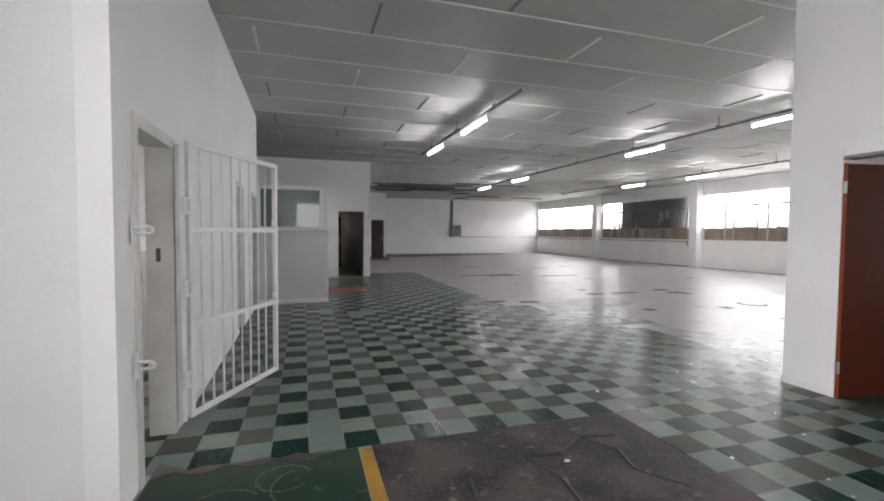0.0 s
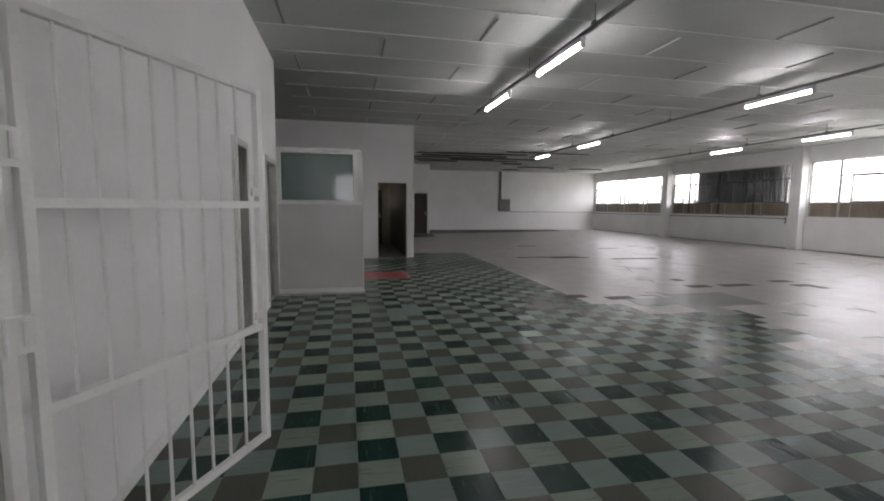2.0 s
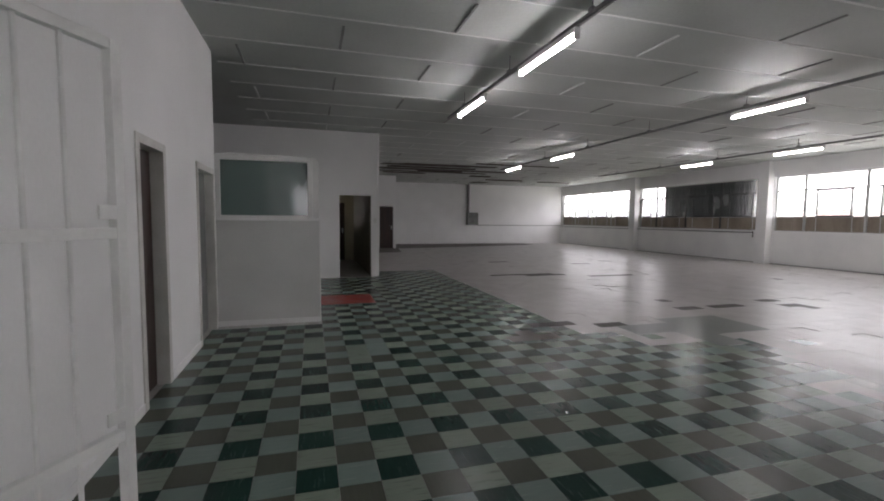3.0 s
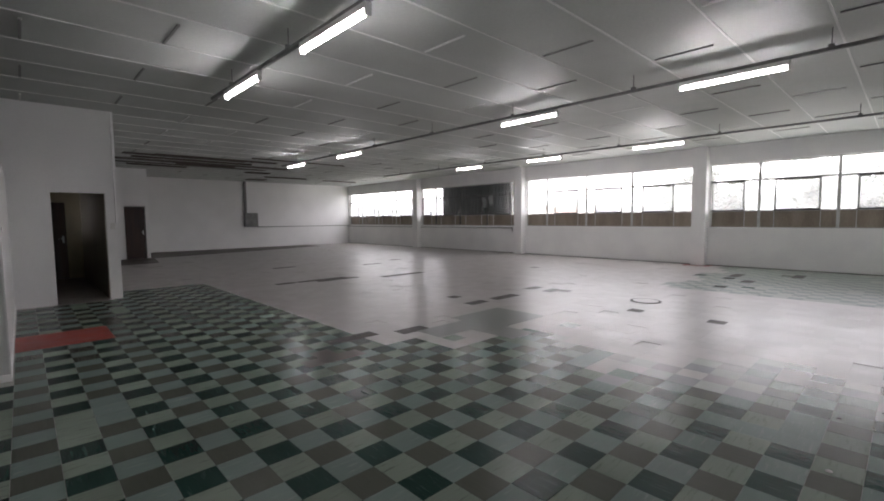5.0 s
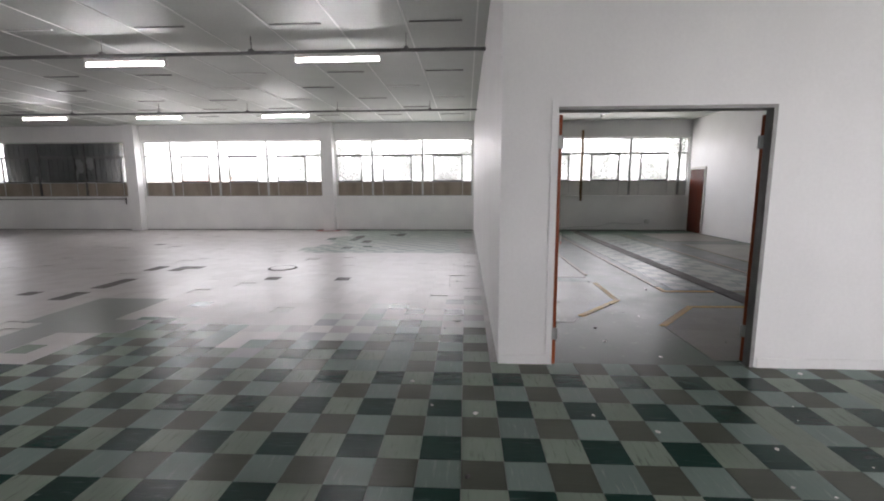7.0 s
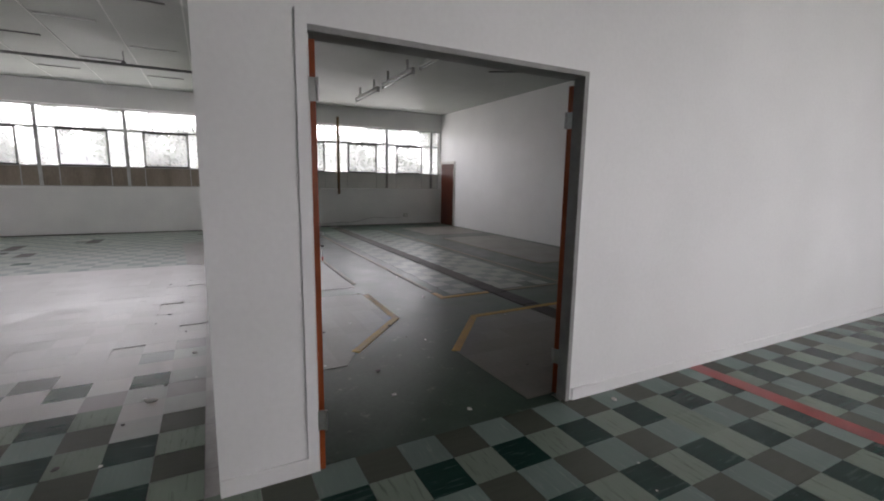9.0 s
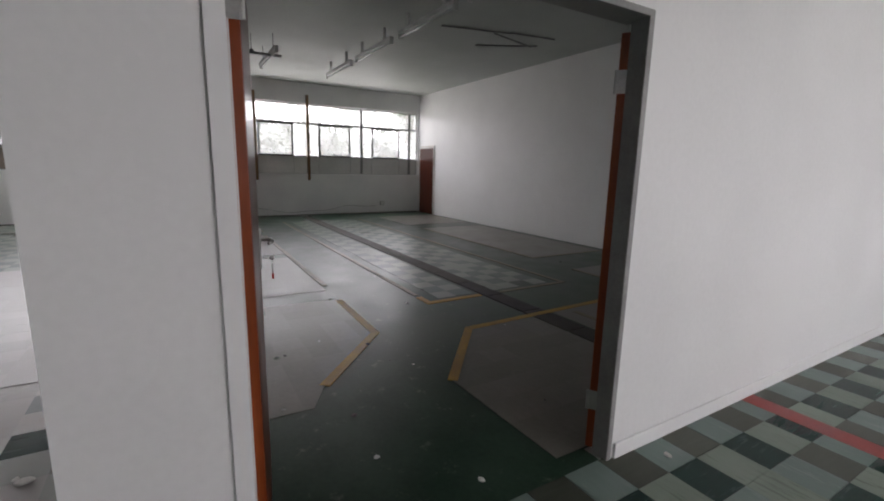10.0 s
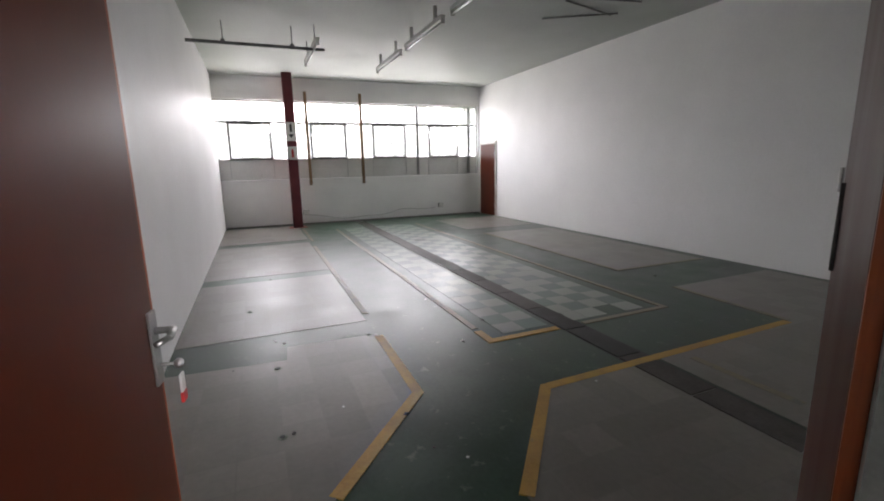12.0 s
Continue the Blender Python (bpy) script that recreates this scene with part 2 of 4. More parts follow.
BEIGE = surface("cream_corridor_paint", (0.40, 0.36, 0.27), (0.50, 0.45, 0.35), (0.5, 0.6), 1.5, 40, 0.1)
SHEET = surface("dark_weathered_sheet", (0.030, 0.033, 0.033), (0.065, 0.068, 0.066), (0.5, 0.7), 1.0, 12, 0.2, stretch=(1, 4, 0.4))
DEBRIS = surface("plaster_crumbs", (0.55, 0.54, 0.52), (0.7, 0.69, 0.66), (0.8, 0.9), 20, 90, 0.2)
DARKDEBRIS = surface("broken_tile_crumbs", (0.03, 0.03, 0.03), (0.08, 0.07, 0.07), (0.7, 0.9), 20, 90, 0.2)
GRASS = surface("dry_grass_ground", (0.09, 0.10, 0.05), (0.16, 0.16, 0.09), (0.8, 0.95), 0.3, 6, 0.3)
BARK = surface("grey_brown_bark", (0.07, 0.055, 0.04), (0.14, 0.11, 0.085), (0.8, 0.95), 4, 30, 0.4)
LEAF = surface("eucalyptus_leaf", (0.075, 0.095, 0.075), (0.12, 0.14, 0.115), (0.5, 0.7), 2, 20, 0.1, shift=0.3)
BAREWOOD = surface("dusty_brown_batten", (0.055, 0.042, 0.034), (0.11, 0.088, 0.074), (0.6, 0.8), 3, 30, 0.2)
DULLGREEN = surface("dull_grey_green_underlay", (0.085, 0.100, 0.085), (0.12, 0.135, 0.118), (0.28, 0.36), 2.5, 30, 0.03)
SCUFF = surface("pale_scuff", (0.10, 0.13, 0.095), (0.17, 0.19, 0.15), (0.5, 0.7), 9, 60, 0.1)
# Grey-lilac base colour imitates the air haze over distant woods.
HAZE = surface("haze_tinted_woodland", (0.12, 0.12, 0.135), (0.17, 0.168, 0.18), (0.9, 1.0), 0.05, 0.6, 0.1)
BRICKRED = surface("red_brick_facade", (0.30, 0.18, 0.15), (0.38, 0.24, 0.20), (0.7, 0.9), 1.5, 12, 0.15)
ROOFGREY = surface("pale_roof_sheeting", (0.40, 0.41, 0.42), (0.52, 0.53, 0.54), (0.5, 0.7), 0.6, 10, 0.1)


def clear_glass(name, tint, gloss, haze):
    """Thin pane: clear, with Fresnel gloss and some scattering, for dirt and for a veil of outdoor haze."""
    m, n, l, b = nodes_of(name)
    n.remove(b)
    out = n["Material Output"]
    tr, gl, tl = n.new("ShaderNodeBsdfTransparent"), n.new("ShaderNodeBsdfGlossy"), n.new("ShaderNodeBsdfTranslucent")
    tr.inputs[0].default_value = (*tint, 1)
    tl.inputs[0].default_value = (0.85, 0.87, 0.88, 1)
    gl.inputs["Roughness"].default_value = 0.03
    lw, pw, fr = n.new("ShaderNodeLayerWeight"), n.new("ShaderNodeMath"), n.new("ShaderNodeMath")
    lw.inputs[0].default_value = 0.5
    pw.operation, fr.operation = "POWER", "MULTIPLY_ADD"
    pw.inputs[1].default_value, fr.inputs[1].default_value, fr.inputs[2].default_value = 5.0, 0.8, gloss
    l.new(lw.outputs["Facing"], pw.inputs[0]), l.new(pw.outputs[0], fr.inputs[0])
    ns, mr = n.new("ShaderNodeTexNoise"), n.new("ShaderNodeMapRange")
    ns.inputs["Scale"].default_value = 2.0
    mr.inputs[1].default_value, mr.inputs[2].default_value = 0.3, 0.7
    mr.inputs[3].default_value, mr.inputs[4].default_value = haze * 0.7, min(1.0, haze * 1.3)
    geo = n.new("ShaderNodeNewGeometry")
    l.new(geo.outputs["Position"], ns.inputs["Vector"]), l.new(ns.outputs[0], mr.inputs[0])
    m1, m2 = n.new("ShaderNodeMixShader"), n.new("ShaderNodeMixShader")
    l.new(mr.outputs[0], m1.inputs[0]), l.new(tr.outputs[0], m1.inputs[1]), l.new(tl.outputs[0], m1.inputs[2])
    l.new(fr.outputs[0], m2.inputs[0]), l.new(m1.outputs[0], m2.inputs[1]), l.new(gl.outputs[0], m2.inputs[2])
    l.new(m2.outputs[0], out.inputs[0])
    return m


# Scattering is set high so the panes also imitate hazy air outside.
GLASS = clear_glass("window_glass", (0.96, 0.98, 0.98), 0.03, 0.13)
FROST = clear_glass("obscured_glass", (0.9, 0.93, 0.93), 0.03, 0.25)
m, n, l, b = nodes_of("painted_out_booth_glass")
b.inputs["Base Color"].default_value = (0.13, 0.185, 0.175, 1)
b.inputs["Roughness"].default_value = 0.06
ns, bp = n.new("ShaderNodeTexNoise"), n.new("ShaderNodeBump")
ns.inputs["Scale"].default_value = 1.5
bp.inputs["Strength"].default_value, bp.inputs["Distance"].default_value = 0.04, 0.01
l.new(ns.outputs[0], bp.inputs["Height"]), l.new(bp.outputs[0], b.inputs["Normal"])
BOOTHGLASS = m
m, n, l, b = nodes_of("lit_tube")
b.inputs["Base Color"].default_value = (0.9, 0.9, 0.9, 1)
b.inputs["Emission Color"].default_value = (1.0, 0.93, 0.97, 1)
b.inputs["Emission Strength"].default_value = TUBE
LIT = m
m, n, l, b = nodes_of("unlit_tube")
b.inputs["Base Color"].default_value = (0.7, 0.71, 0.7, 1)
b.inputs["Roughness"].default_value = 0.15
UNLIT = m


# ---- builders ----
def box(bm, x0, x1, y0, y1, z0, z1, bevel=0.0):
    made = bmesh.ops.create_cube(bm, size=1)["verts"]
    bmesh.ops.scale(bm, vec=(abs(x1 - x0), abs(y1 - y0), abs(z1 - z0)), verts=made)
    bmesh.ops.translate(bm, vec=((x0 + x1) / 2, (y0 + y1) / 2, (z0 + z1) / 2), verts=made)
    if bevel:
        edges = list({e for v in made for e in v.link_edges})
        bmesh.ops.bevel(bm, geom=edges, offset=bevel, segments=2, affect="EDGES", profile=0.6)
    return bm


def rod(bm, a, b, r, sides=10, r2=None):
    a, b = Vector(a), Vector(b)
    d = b - a
    m = Matrix.Translation((a + b) / 2) @ d.to_track_quat("Z", "Y").to_matrix().to_4x4()
    bmesh.ops.create_cone(bm, cap_ends=True, segments=sides, radius1=r, radius2=r if r2 is None else r2, depth=d.length, matrix=m)
    return bm


def mesh_of(name, bm, material):
    me = bpy.data.meshes.new(name)
    bm.to_mesh(me)
    bm.free()
    for mat in (material if isinstance(material, (list, tuple)) else [material]):
        me.materials.append(mat)
    return me


def part(name, bm, material, parent=None, label=""):
    ob = new(name, mesh_of(name, bm, material))
    if parent is not None:
        ob.parent = parent
    if label:
        tagged(ob, label)
    return ob


def smooth(ob):
    for p in ob.data.polygons:
        p.use_smooth = True
    return ob


def thing(name, label, category, group="", at=None, kind=""):
    ob = tagged(new(name), label, category, group, kind)
    if at is not None:
        ob.matrix_basis = at
    return ob


def boxes(*rows, bevel=0.0):
    bm = bmesh.new()
    for r in rows:
        box(bm, *r, bevel=bevel)
    return bm


def structure(name, label, material, *rows, bevel=0.0, category="wall"):
    return tagged(part(name, boxes(*rows, bevel=bevel), material), label, category, kind="structure")


def slab(bm, points, z0, z1):
    """A flat plate of any outline (counter-clockwise)."""
    lo = [bm.verts.new((x, y, z0)) for x, y in points]
    hi = [bm.verts.new((x, y, z1)) for x, y in points]
    bm.faces.new(hi)
    bm.faces.new(lo[::-1])
    for i in range(len(points)):
        j = (i + 1) % len(points)
        bm.faces.new((lo[i], lo[j], hi[j], hi[i]))
    return bm


# ---- large structure ----
H = 3.57              # ceiling height
XW, YF, YS = 11.48, 25.15, -6.98   # window wall, far wall, south wall of the side room
SILL, HEAD = 1.15, 3.04
BAYS = [(-6.93, -0.07), (0.06, 4.68), (5.08, 11.42), (11.84, 18.05), (18.45, 25.05)]
rows = [(XW, XW + 0.25, YS - 0.1, YF + 0.2, 0, SILL), (XW, XW + 0.25, YS - 0.1, YF + 0.2, HEAD, H)]
edges = [YS - 0.1] + [v for bay in BAYS for v in bay] + [YF + 0.2]
for a, c in zip(edges[0::2], edges[1::2]):
    rows.append((XW, XW + 0.25, a, c, SILL, HEAD))
structure("wall_east", "white painted brick window wall with long window openings", BRICKWALL, *rows)
for y in (4.88, 11.63, 18.25):
    structure("pilaster", "white painted square pilaster on the window wall", BRICKWALL, (XW - 0.29, XW - 0.002, y - 0.19, y + 0.19, 0, H - 0.002), bevel=0.008, category="pilaster")
structure("wall_north", "white painted end wall of the hall", WALL, (-0.1, XW, YF, YF + 0.2, 0, H))
structure("partition_wall", "long white partition between hall and side room", WALL, (0.12, XW - 0.002, -0.10, 0.003, 0, H - 0.002))
DY0, DY1, DH = -2.052, -0.432, 2.06     # double doorway
structure("wall_doorway", "white painted wall with a double doorway", WALL,
          (0, 0.12, -7.2, DY0, 0, H), (0, 0.12, DY1, 0.003, 0, H), (0, 0.12, DY0, DY1, DH, H))
structure("wall_side_room", "plain white wall of the side room", WALL, (0.12, XW, YS - 0.12, YS, 0, H))
structure("wall_south", "white wall closing the hall, with a high window", WALL, (-8.2, -4.7, -7.2, -7.05, 0, H), (-3.5, 0.0, -7.2, -7.05, 0, H), (-4.7, -3.5, -7.2, -7.05, 0, 1.5), (-4.7, -3.5, -7.2, -7.05, 2.8, H))
WX, YR = -5.2, -0.57   # west wall, with three openings; it ends at a recess
WO = -6.4            # unseen outer wall of the recess, set to shape its light
OPEN = [(-0.27, 0.40, 1.97), (3.50, 4.08, 2.02), (5.26, 6.08, 2.02)]
rows, y = [], YR
for a, c, top in OPEN:
    rows += [(WX - 0.14, WX, y, a, 0, H), (WX - 0.14, WX, a, c, top, H)]
    y = c
rows.append((WX - 0.14, WX, y, 6.2, 0, H))
structure("wall_west", "white painted wall with three doorways", WALL, *rows)
structure("wall_recess", "white painted brick wall facing the entrance recess", FLATBRICK, (WO, WX - 0.14, YR, YR + 0.14, 0, H))
structure("wall_outer", "unseen white wall closing the recess, with an added window opening", WALL, (WO - 0.14, WO, -7.05, -6.8, 0, H), (WO - 0.14, WO, -6.8, -3.0, 0, 0.9), (WO - 0.14, WO, -6.8, -3.0, 3.1, H), (WO - 0.14, WO, -3.0, YR + 0.14, 0, H))
structure("wall_corridor_front", "white wall with a dark corridor doorway", WALL,
          (-8.0, -3.33, 10.95, 11.10, 0, H), (-2.55, -2.36, 10.95, 11.10, 0, H), (-3.33, -2.55, 10.95, 11.10, 2.03, H))
structure("wall_corridor_side", "white wall beside the far part of the hall", WALL, (-2.50, -2.36, 11.10, 22.6, 0, H), (-2.36, -0.1, 22.5, 22.6, 0, H))
structure("wall_far_door", "white wall with a dark brown door", WALL, (-2.36, -0.80, 21.5, 21.64, 0, H), (-0.10, 0.02, 21.5, YF, 0, H), (-0.80, -0.10, 21.5, 21.64, 2.08, H))
# The small opening in the left wall is added, unseen, to light the corridor.
structure("corridor_wall", "cream painted corridor wall", BEIGE, (-3.62, -3.50, 11.10, 14.6, 0, H), (-3.62, -3.50, 14.6, 15.1, 0, 1.4), (-3.62, -3.50, 14.6, 15.1, 2.2, H), (-3.62, -3.50, 15.1, 15.8, 0, H), (-3.50, -2.50, 15.7, 15.8, 0, H))
structure("corridor_wall", "grey-brown painted corridor wall", TAUPE, (-2.56, -2.502, 11.10, 15.69, 0, H))
structure("wall_behind_booth", "white wall behind the booth", WALL, (-8.0, -7.9, 6.2, 10.95, 0, H), (-8.0, WX - 0.14, 6.06, 6.2, 0, H), (-8.0, -7.9, 2.57, 6.06, 0, H))
# ceiling with its cover strips in one mesh
ceiling = structure("ceiling", "grey-white board ceiling with cover strips", CEIL, (-8.2, XW + 0.25, -7.3, YF + 0.2, H, H + 0.15), category="ceiling")
bm, bd = bmesh.new(), bmesh.new()
for k in range(-8, 23):
    yy = 4.72 + 0.915 * k
    if yy < YF:
        for x0, x1 in ((-5.19, -0.02), (0.01, XW - 0.05)) if yy < -0.15 else ((-5.19, XW - 0.05),):
            if yy > -0.15 or x0 < -1:
                x = x0
                while x < x1 - 0.05:
                    e = min(x + 2.44, x1)
                    box(bm, x + 0.004, e - 0.004, yy - 0.011, yy + 0.011, H - 0.008, H + 0.01)
                    x = e
for k in range(-8, 22):
    y0 = 3.93 + 0.915 * k
    for j in range(-3, 6):
        x = 0.03 + 2.44 * j + (1.22 if k % 2 else 0)
        if -5.1 < x < 11 and (y0 > 0 or x < -0.1) and y0 + 0.75 < YF and y0 > -7:
            box(bd if random.random() < 0.62 else bm, x - 0.014, x + 0.014, y0 + 0.06, y0 + 0.74, H - 0.014, H + 0.01)
tagged(part("ceiling_strip", bm, STRIP), "short white cover strips on the ceiling boards", "ceiling trim", kind="structure")
tagged(part("ceiling_strip", bd, DARKSTRIP), "short grey cover strips on the ceiling boards", "ceiling trim", kind="structure")
bd = boxes((-2.2, 4.4, 18.0, 18.5, H - 0.012, H), (-1.4, 2.2, 16.6, 17.0, H - 0.012, H), (4.7, 5.6, 23.2, 23.9, H - 0.02, H), (-2.2, 3.8, 19.0, 19.3, H - 0.015, H), (-1.1, 2.6, 17.3, 17.42, H - 0.05, H), (-0.6, 3.2, 16.4, 16.75, H - 0.02, H), (0.4, 2.4, 18.5, 18.6, H - 0.05, H), (3.4, 4.4, 20.0, 20.35, H - 0.04, H),
           (4.8, 6.9, 21.6, 21.7, H - 0.05, H), (8.0, 10.0, 21.9, 22.0, H - 0.05, H), (-0.9, 1.0, 19.6, 19.7, H - 0.05, H), (2.0, 5.5, 15.6, 15.68, H - 0.03, H))
tagged(part("ceiling_gap", bd, BAREWOOD), "dark bare battens where ceiling boards are missing", "ceiling trim", kind="structure")

floor = structure("floor", "worn pale screed floor", SCREED, (-8.2, XW + 0.25, -7.3, YF + 0.2, -0.25, 0.0), category="floor")
structure("ground", "dry grass ground far below the windows", GRASS, (-400, 900, -900, 900, -4.4, -4.0), category="ground")

# ---- windows ----
def window_bay(name, y0, y1, mullions, casements, lower, label, bar_tone=PALESTEEL):
    """A long steel window: outer frame, full-height mullions, a transom, casements, panes, painted-out lower panes. The
    mullions and stiles are pale where glare bleaches them.
    """
    w = thing(name, label, "window", "windows of the east wall", kind="structure")
    x0, x1 = XW + 0.09, XW + 0.13
    f = boxes((x0, x1, y0, y1, HEAD - 0.04, HEAD), (x0, x1, y0, y0 + 0.03, SILL + 0.03, HEAD - 0.04), (x0, x1, y1 - 0.03, y1, SILL + 0.03, HEAD - 0.04), (x0, x1, y0, y1, SILL, SILL + 0.03))
    part("window_frame", f, PALESTEEL, w)
    part("sill", boxes((XW - 0.03, XW + 0.09, y0, y1, SILL - 0.03, SILL + 0.012), bevel=0.004), WALL, w)
    ZB, ZT = 1.64, 2.53
    for y in mullions:
        # Pale steel puts the bleaching glare of the windows into the bars' colour.
        part("mullion", boxes((x0 - 0.01, x1, y - 0.034, y + 0.034, SILL + 0.03, HEAD - 0.04)), bar_tone, w)
    part("transom", boxes((x0 - 0.004, x1 - 0.004, y0 + 0.03, y1 - 0.03, ZT - 0.022, ZT + 0.022)), bar_tone, w)
    part("transom", boxes((x0 - 0.004, x1 - 0.004, y0 + 0.03, y1 - 0.03, ZB - 0.015, ZB + 0.015)), PALESTEEL, w)
    stops = sorted([y0 + 0.03, y1 - 0.03] + list(mullions))
    xp = XW + 0.11
    for a, c in zip(stops, stops[1:]):
        p = part("pane", boxes((xp, xp + 0.004, a, c, ZT, HEAD - 0.04)), GLASS, w)
        p.visible_shadow = False
    cuts = sorted(stops + [v for c in casements for v in c])
    for a, c in zip(cuts, cuts[1:]):
        if c - a < 0.03:
            continue
        mid = (a + c) / 2
        part("lower_pane", boxes((xp, xp + 0.006, a + 0.003, c - 0.003, SILL + 0.03, ZB - 0.015)), lower, w)
        part("glazing_bar", boxes((x0, x1 - 0.002, c - 0.008, c + 0.008, SILL + 0.03, ZB - 0.015)), PALESTEEL, w)
        if any(ca <= mid <= cc for ca, cc in casements):
            cs = part("casement", boxes((x0 - 0.025, x0 + 0.015, a, c, ZB, ZB + 0.045), (x0 - 0.025, x0 + 0.015, a, c, ZT - 0.052, ZT)), BLACKSTEEL, w)
            for e in (a, c - 0.045):
                part("casement_stile", boxes((x0 - 0.024, x0 + 0.015, e, e + 0.045, ZB + 0.045, ZT - 0.052)), PALESTEEL if bar_tone is PALESTEEL else BLACKSTEEL, cs)
            p = part("pane", boxes((x0 - 0.006, x0 - 0.002, a + 0.03, c - 0.03, ZB + 0.03, ZT - 0.03)), GLASS, cs)
            part("stay", boxes((x0 - 0.045, x0 - 0.025, mid - 0.1, mid + 0.05, ZB + 0.012, ZB + 0.022)), BLACKSTEEL, cs)
        else:
            p = part("obscured_pane", boxes((xp, xp + 0.004, a, c, ZB + 0.015, ZT - 0.012)), FROST, w)
        p.visible_shadow = False
    return w


window_bay("window_1", *BAYS[0], [-1.72, -3.54, -5.10, -6.67], [(-1.32, -0.34), (-3.14, -2.23), (-4.76, -3.83), (-6.33, -5.42)], WHITEPANE,
           "steel window with white painted lower panes in the side room", GREYSTEEL)
def hall_bay(i, first, bar_tone=PALESTEEL):
    y0, y1 = BAYS[i]
    mull, cas, y = [], [], first
    while y < y1 - 0.2:
        if y > y0 + 0.2:
            mull.append(y)
        y += 1.70
    for a in [mull[0] - 1.70] + mull:
        lo, hi = max(a + 0.35, y0 + 0.05), min(a + 1.35, y1 - 0.05)
        if hi - lo > 0.6:
            cas.append((lo, hi))
    return window_bay("window_%d" % (i + 1), y0, y1, mull, cas, BROWNPANE, "long steel window with tan painted lower panes", bar_tone)
hall_bay(1, 1.73)
hall_bay(2, 7.06)
# Dark bars here: no glare to paint in front of the dark sheet.
hall_bay(3, 13.6, BLACKSTEEL)
hall_bay(4, 20.3)
# Added lamps behind the top panes boost the daylight of four bays.
for i in (0, 1, 2, 4):
    skylight(XW + 0.20, BAYS[i][0] + 0.7, BAYS[i][1] - 0.7, 2.56, 2.99, 20, 90, 0.6 if i == 4 else 1.0)

# Unseen window and lamp, added to light the doorway wall from the west.
sw = thing("window_6", "unseen steel window added to bring daylight into the recess", "window", kind="structure")
part("window_frame", boxes((WO - 0.09, WO - 0.05, -6.8, -3.0, 0.9, 0.95), (WO - 0.09, WO - 0.05, -6.8, -3.0, 3.05, 3.1), *[(WO - 0.09, WO - 0.05, -6.8 + 0.755 * k, -6.775 + 0.755 * k, 0.95, 3.05) for k in range(6)]), PALESTEEL, sw)
part("pane", boxes((WO - 0.072, WO - 0.067, -6.8, -3.0, 0.95, 3.05)), GLASS, sw).visible_shadow = False
skylight(WO - 0.11, -6.78, -3.02, 0.97, 3.03, 0, -90, 0.58)
sw = thing("window_7", "high steel window in the south wall", "window", kind="structure")
part("window_frame", boxes((-4.7, -3.5, -7.14, -7.10, 1.5, 1.54), (-4.7, -3.5, -7.14, -7.10, 2.76, 2.8), *[(-4.7 + 0.29 * k, -4.66 + 0.29 * k, -7.14, -7.10, 1.54, 2.76) for k in range(5)]), PALESTEEL, sw)
part("pane", boxes((-4.7, -3.5, -7.122, -7.118, 1.54, 2.76)), GLASS, sw).visible_shadow = False

# Unseen window, added so that daylight reaches the corridor's end.
sw = thing("window_8", "unseen steel window added to light the corridor", "window", kind="structure")
part("window_frame", boxes((-3.58, -3.54, 14.6, 14.63, 1.4, 2.2), (-3.58, -3.54, 15.07, 15.1, 1.4, 2.2), (-3.58, -3.54, 14.63, 15.07, 1.4, 1.43), (-3.58, -3.54, 14.63, 15.07, 2.17, 2.2)), PALESTEEL, sw)
part("pane", boxes((-3.563, -3.558, 14.63, 15.07, 1.43, 2.17)), GLASS, sw).visible_shadow = False

# ---- outside ----
bm = bmesh.new()
for i in range(46):
    y = 12.25 + i * 0.099
    box(bm, XW + 0.34 + (0.02 if i % 2 else 0), XW + 0.36 + (0.02 if i % 2 else 0), y, y + 0.1, -4.0, 3.3)
tagged(part("cladding_sheet", bm, SHEET), "dark weathered ribbed sheet fixed outside a window", "sheet")


def tree(name, x, y, height, spread, seed, label):
    rnd = random.Random(seed)
    t = thing(name, label, "tree", "trees outside", pose(x, y, -4.0))
    bm = bmesh.new()
    rod(bm, (0, 0, 0), (0.1, 0.05, height * 0.55), 0.28, 10, 0.14)
    tips = []
    for i in range(9):
        a = i * 2.4 + rnd.random()
        z0 = height * rnd.uniform(0.3, 0.55)
        tip = (math.cos(a) * spread * rnd.uniform(0.4, 0.9), math.sin(a) * spread * rnd.uniform(0.4, 0.9), height * rnd.uniform(0.6, 0.97))
        rod(bm, (0.05, 0.02, z0), tip, 0.09, 6, 0.02)
        tips.append(tip)
    part("trunk", bm, BARK, t)
    verts, faces = [], []
    for tip in tips:
        for c in range(9):
            cx, cy, cz = (tip[k] + rnd.gauss(0, spread * 0.20) for k in range(3))
            r = rnd.uniform(0.35, 0.8)
            for i in range(150):
                v = Vector((rnd.gauss(0, 1), rnd.gauss(0, 1), rnd.gauss(0, 0.8))) * r * 0.55
                d = Vector((rnd.gauss(0, 1), rnd.gauss(0, 1), rnd.gauss(0, 1))).normalized()
                e = d.orthogonal().normalized() * 0.085
                d = d * rnd.uniform(0.1, 0.2)
                o = Vector((cx, cy, cz)) + v
                k = len(verts)
                verts += [o - d, o + e, o + d, o - e]
                faces.append((k, k + 1, k + 2, k + 3))
    me = bpy.data.meshes.new("crown")
    me.from_pydata([tuple(v) for v in verts], [], faces)
    me.materials.append(LEAF)
    ob = new("crown", me)
    ob.parent = t
    return t


tree("tree", 30, 2.5, 8.4, 3.8, 3, "broad grey-green tree beyond the windows")
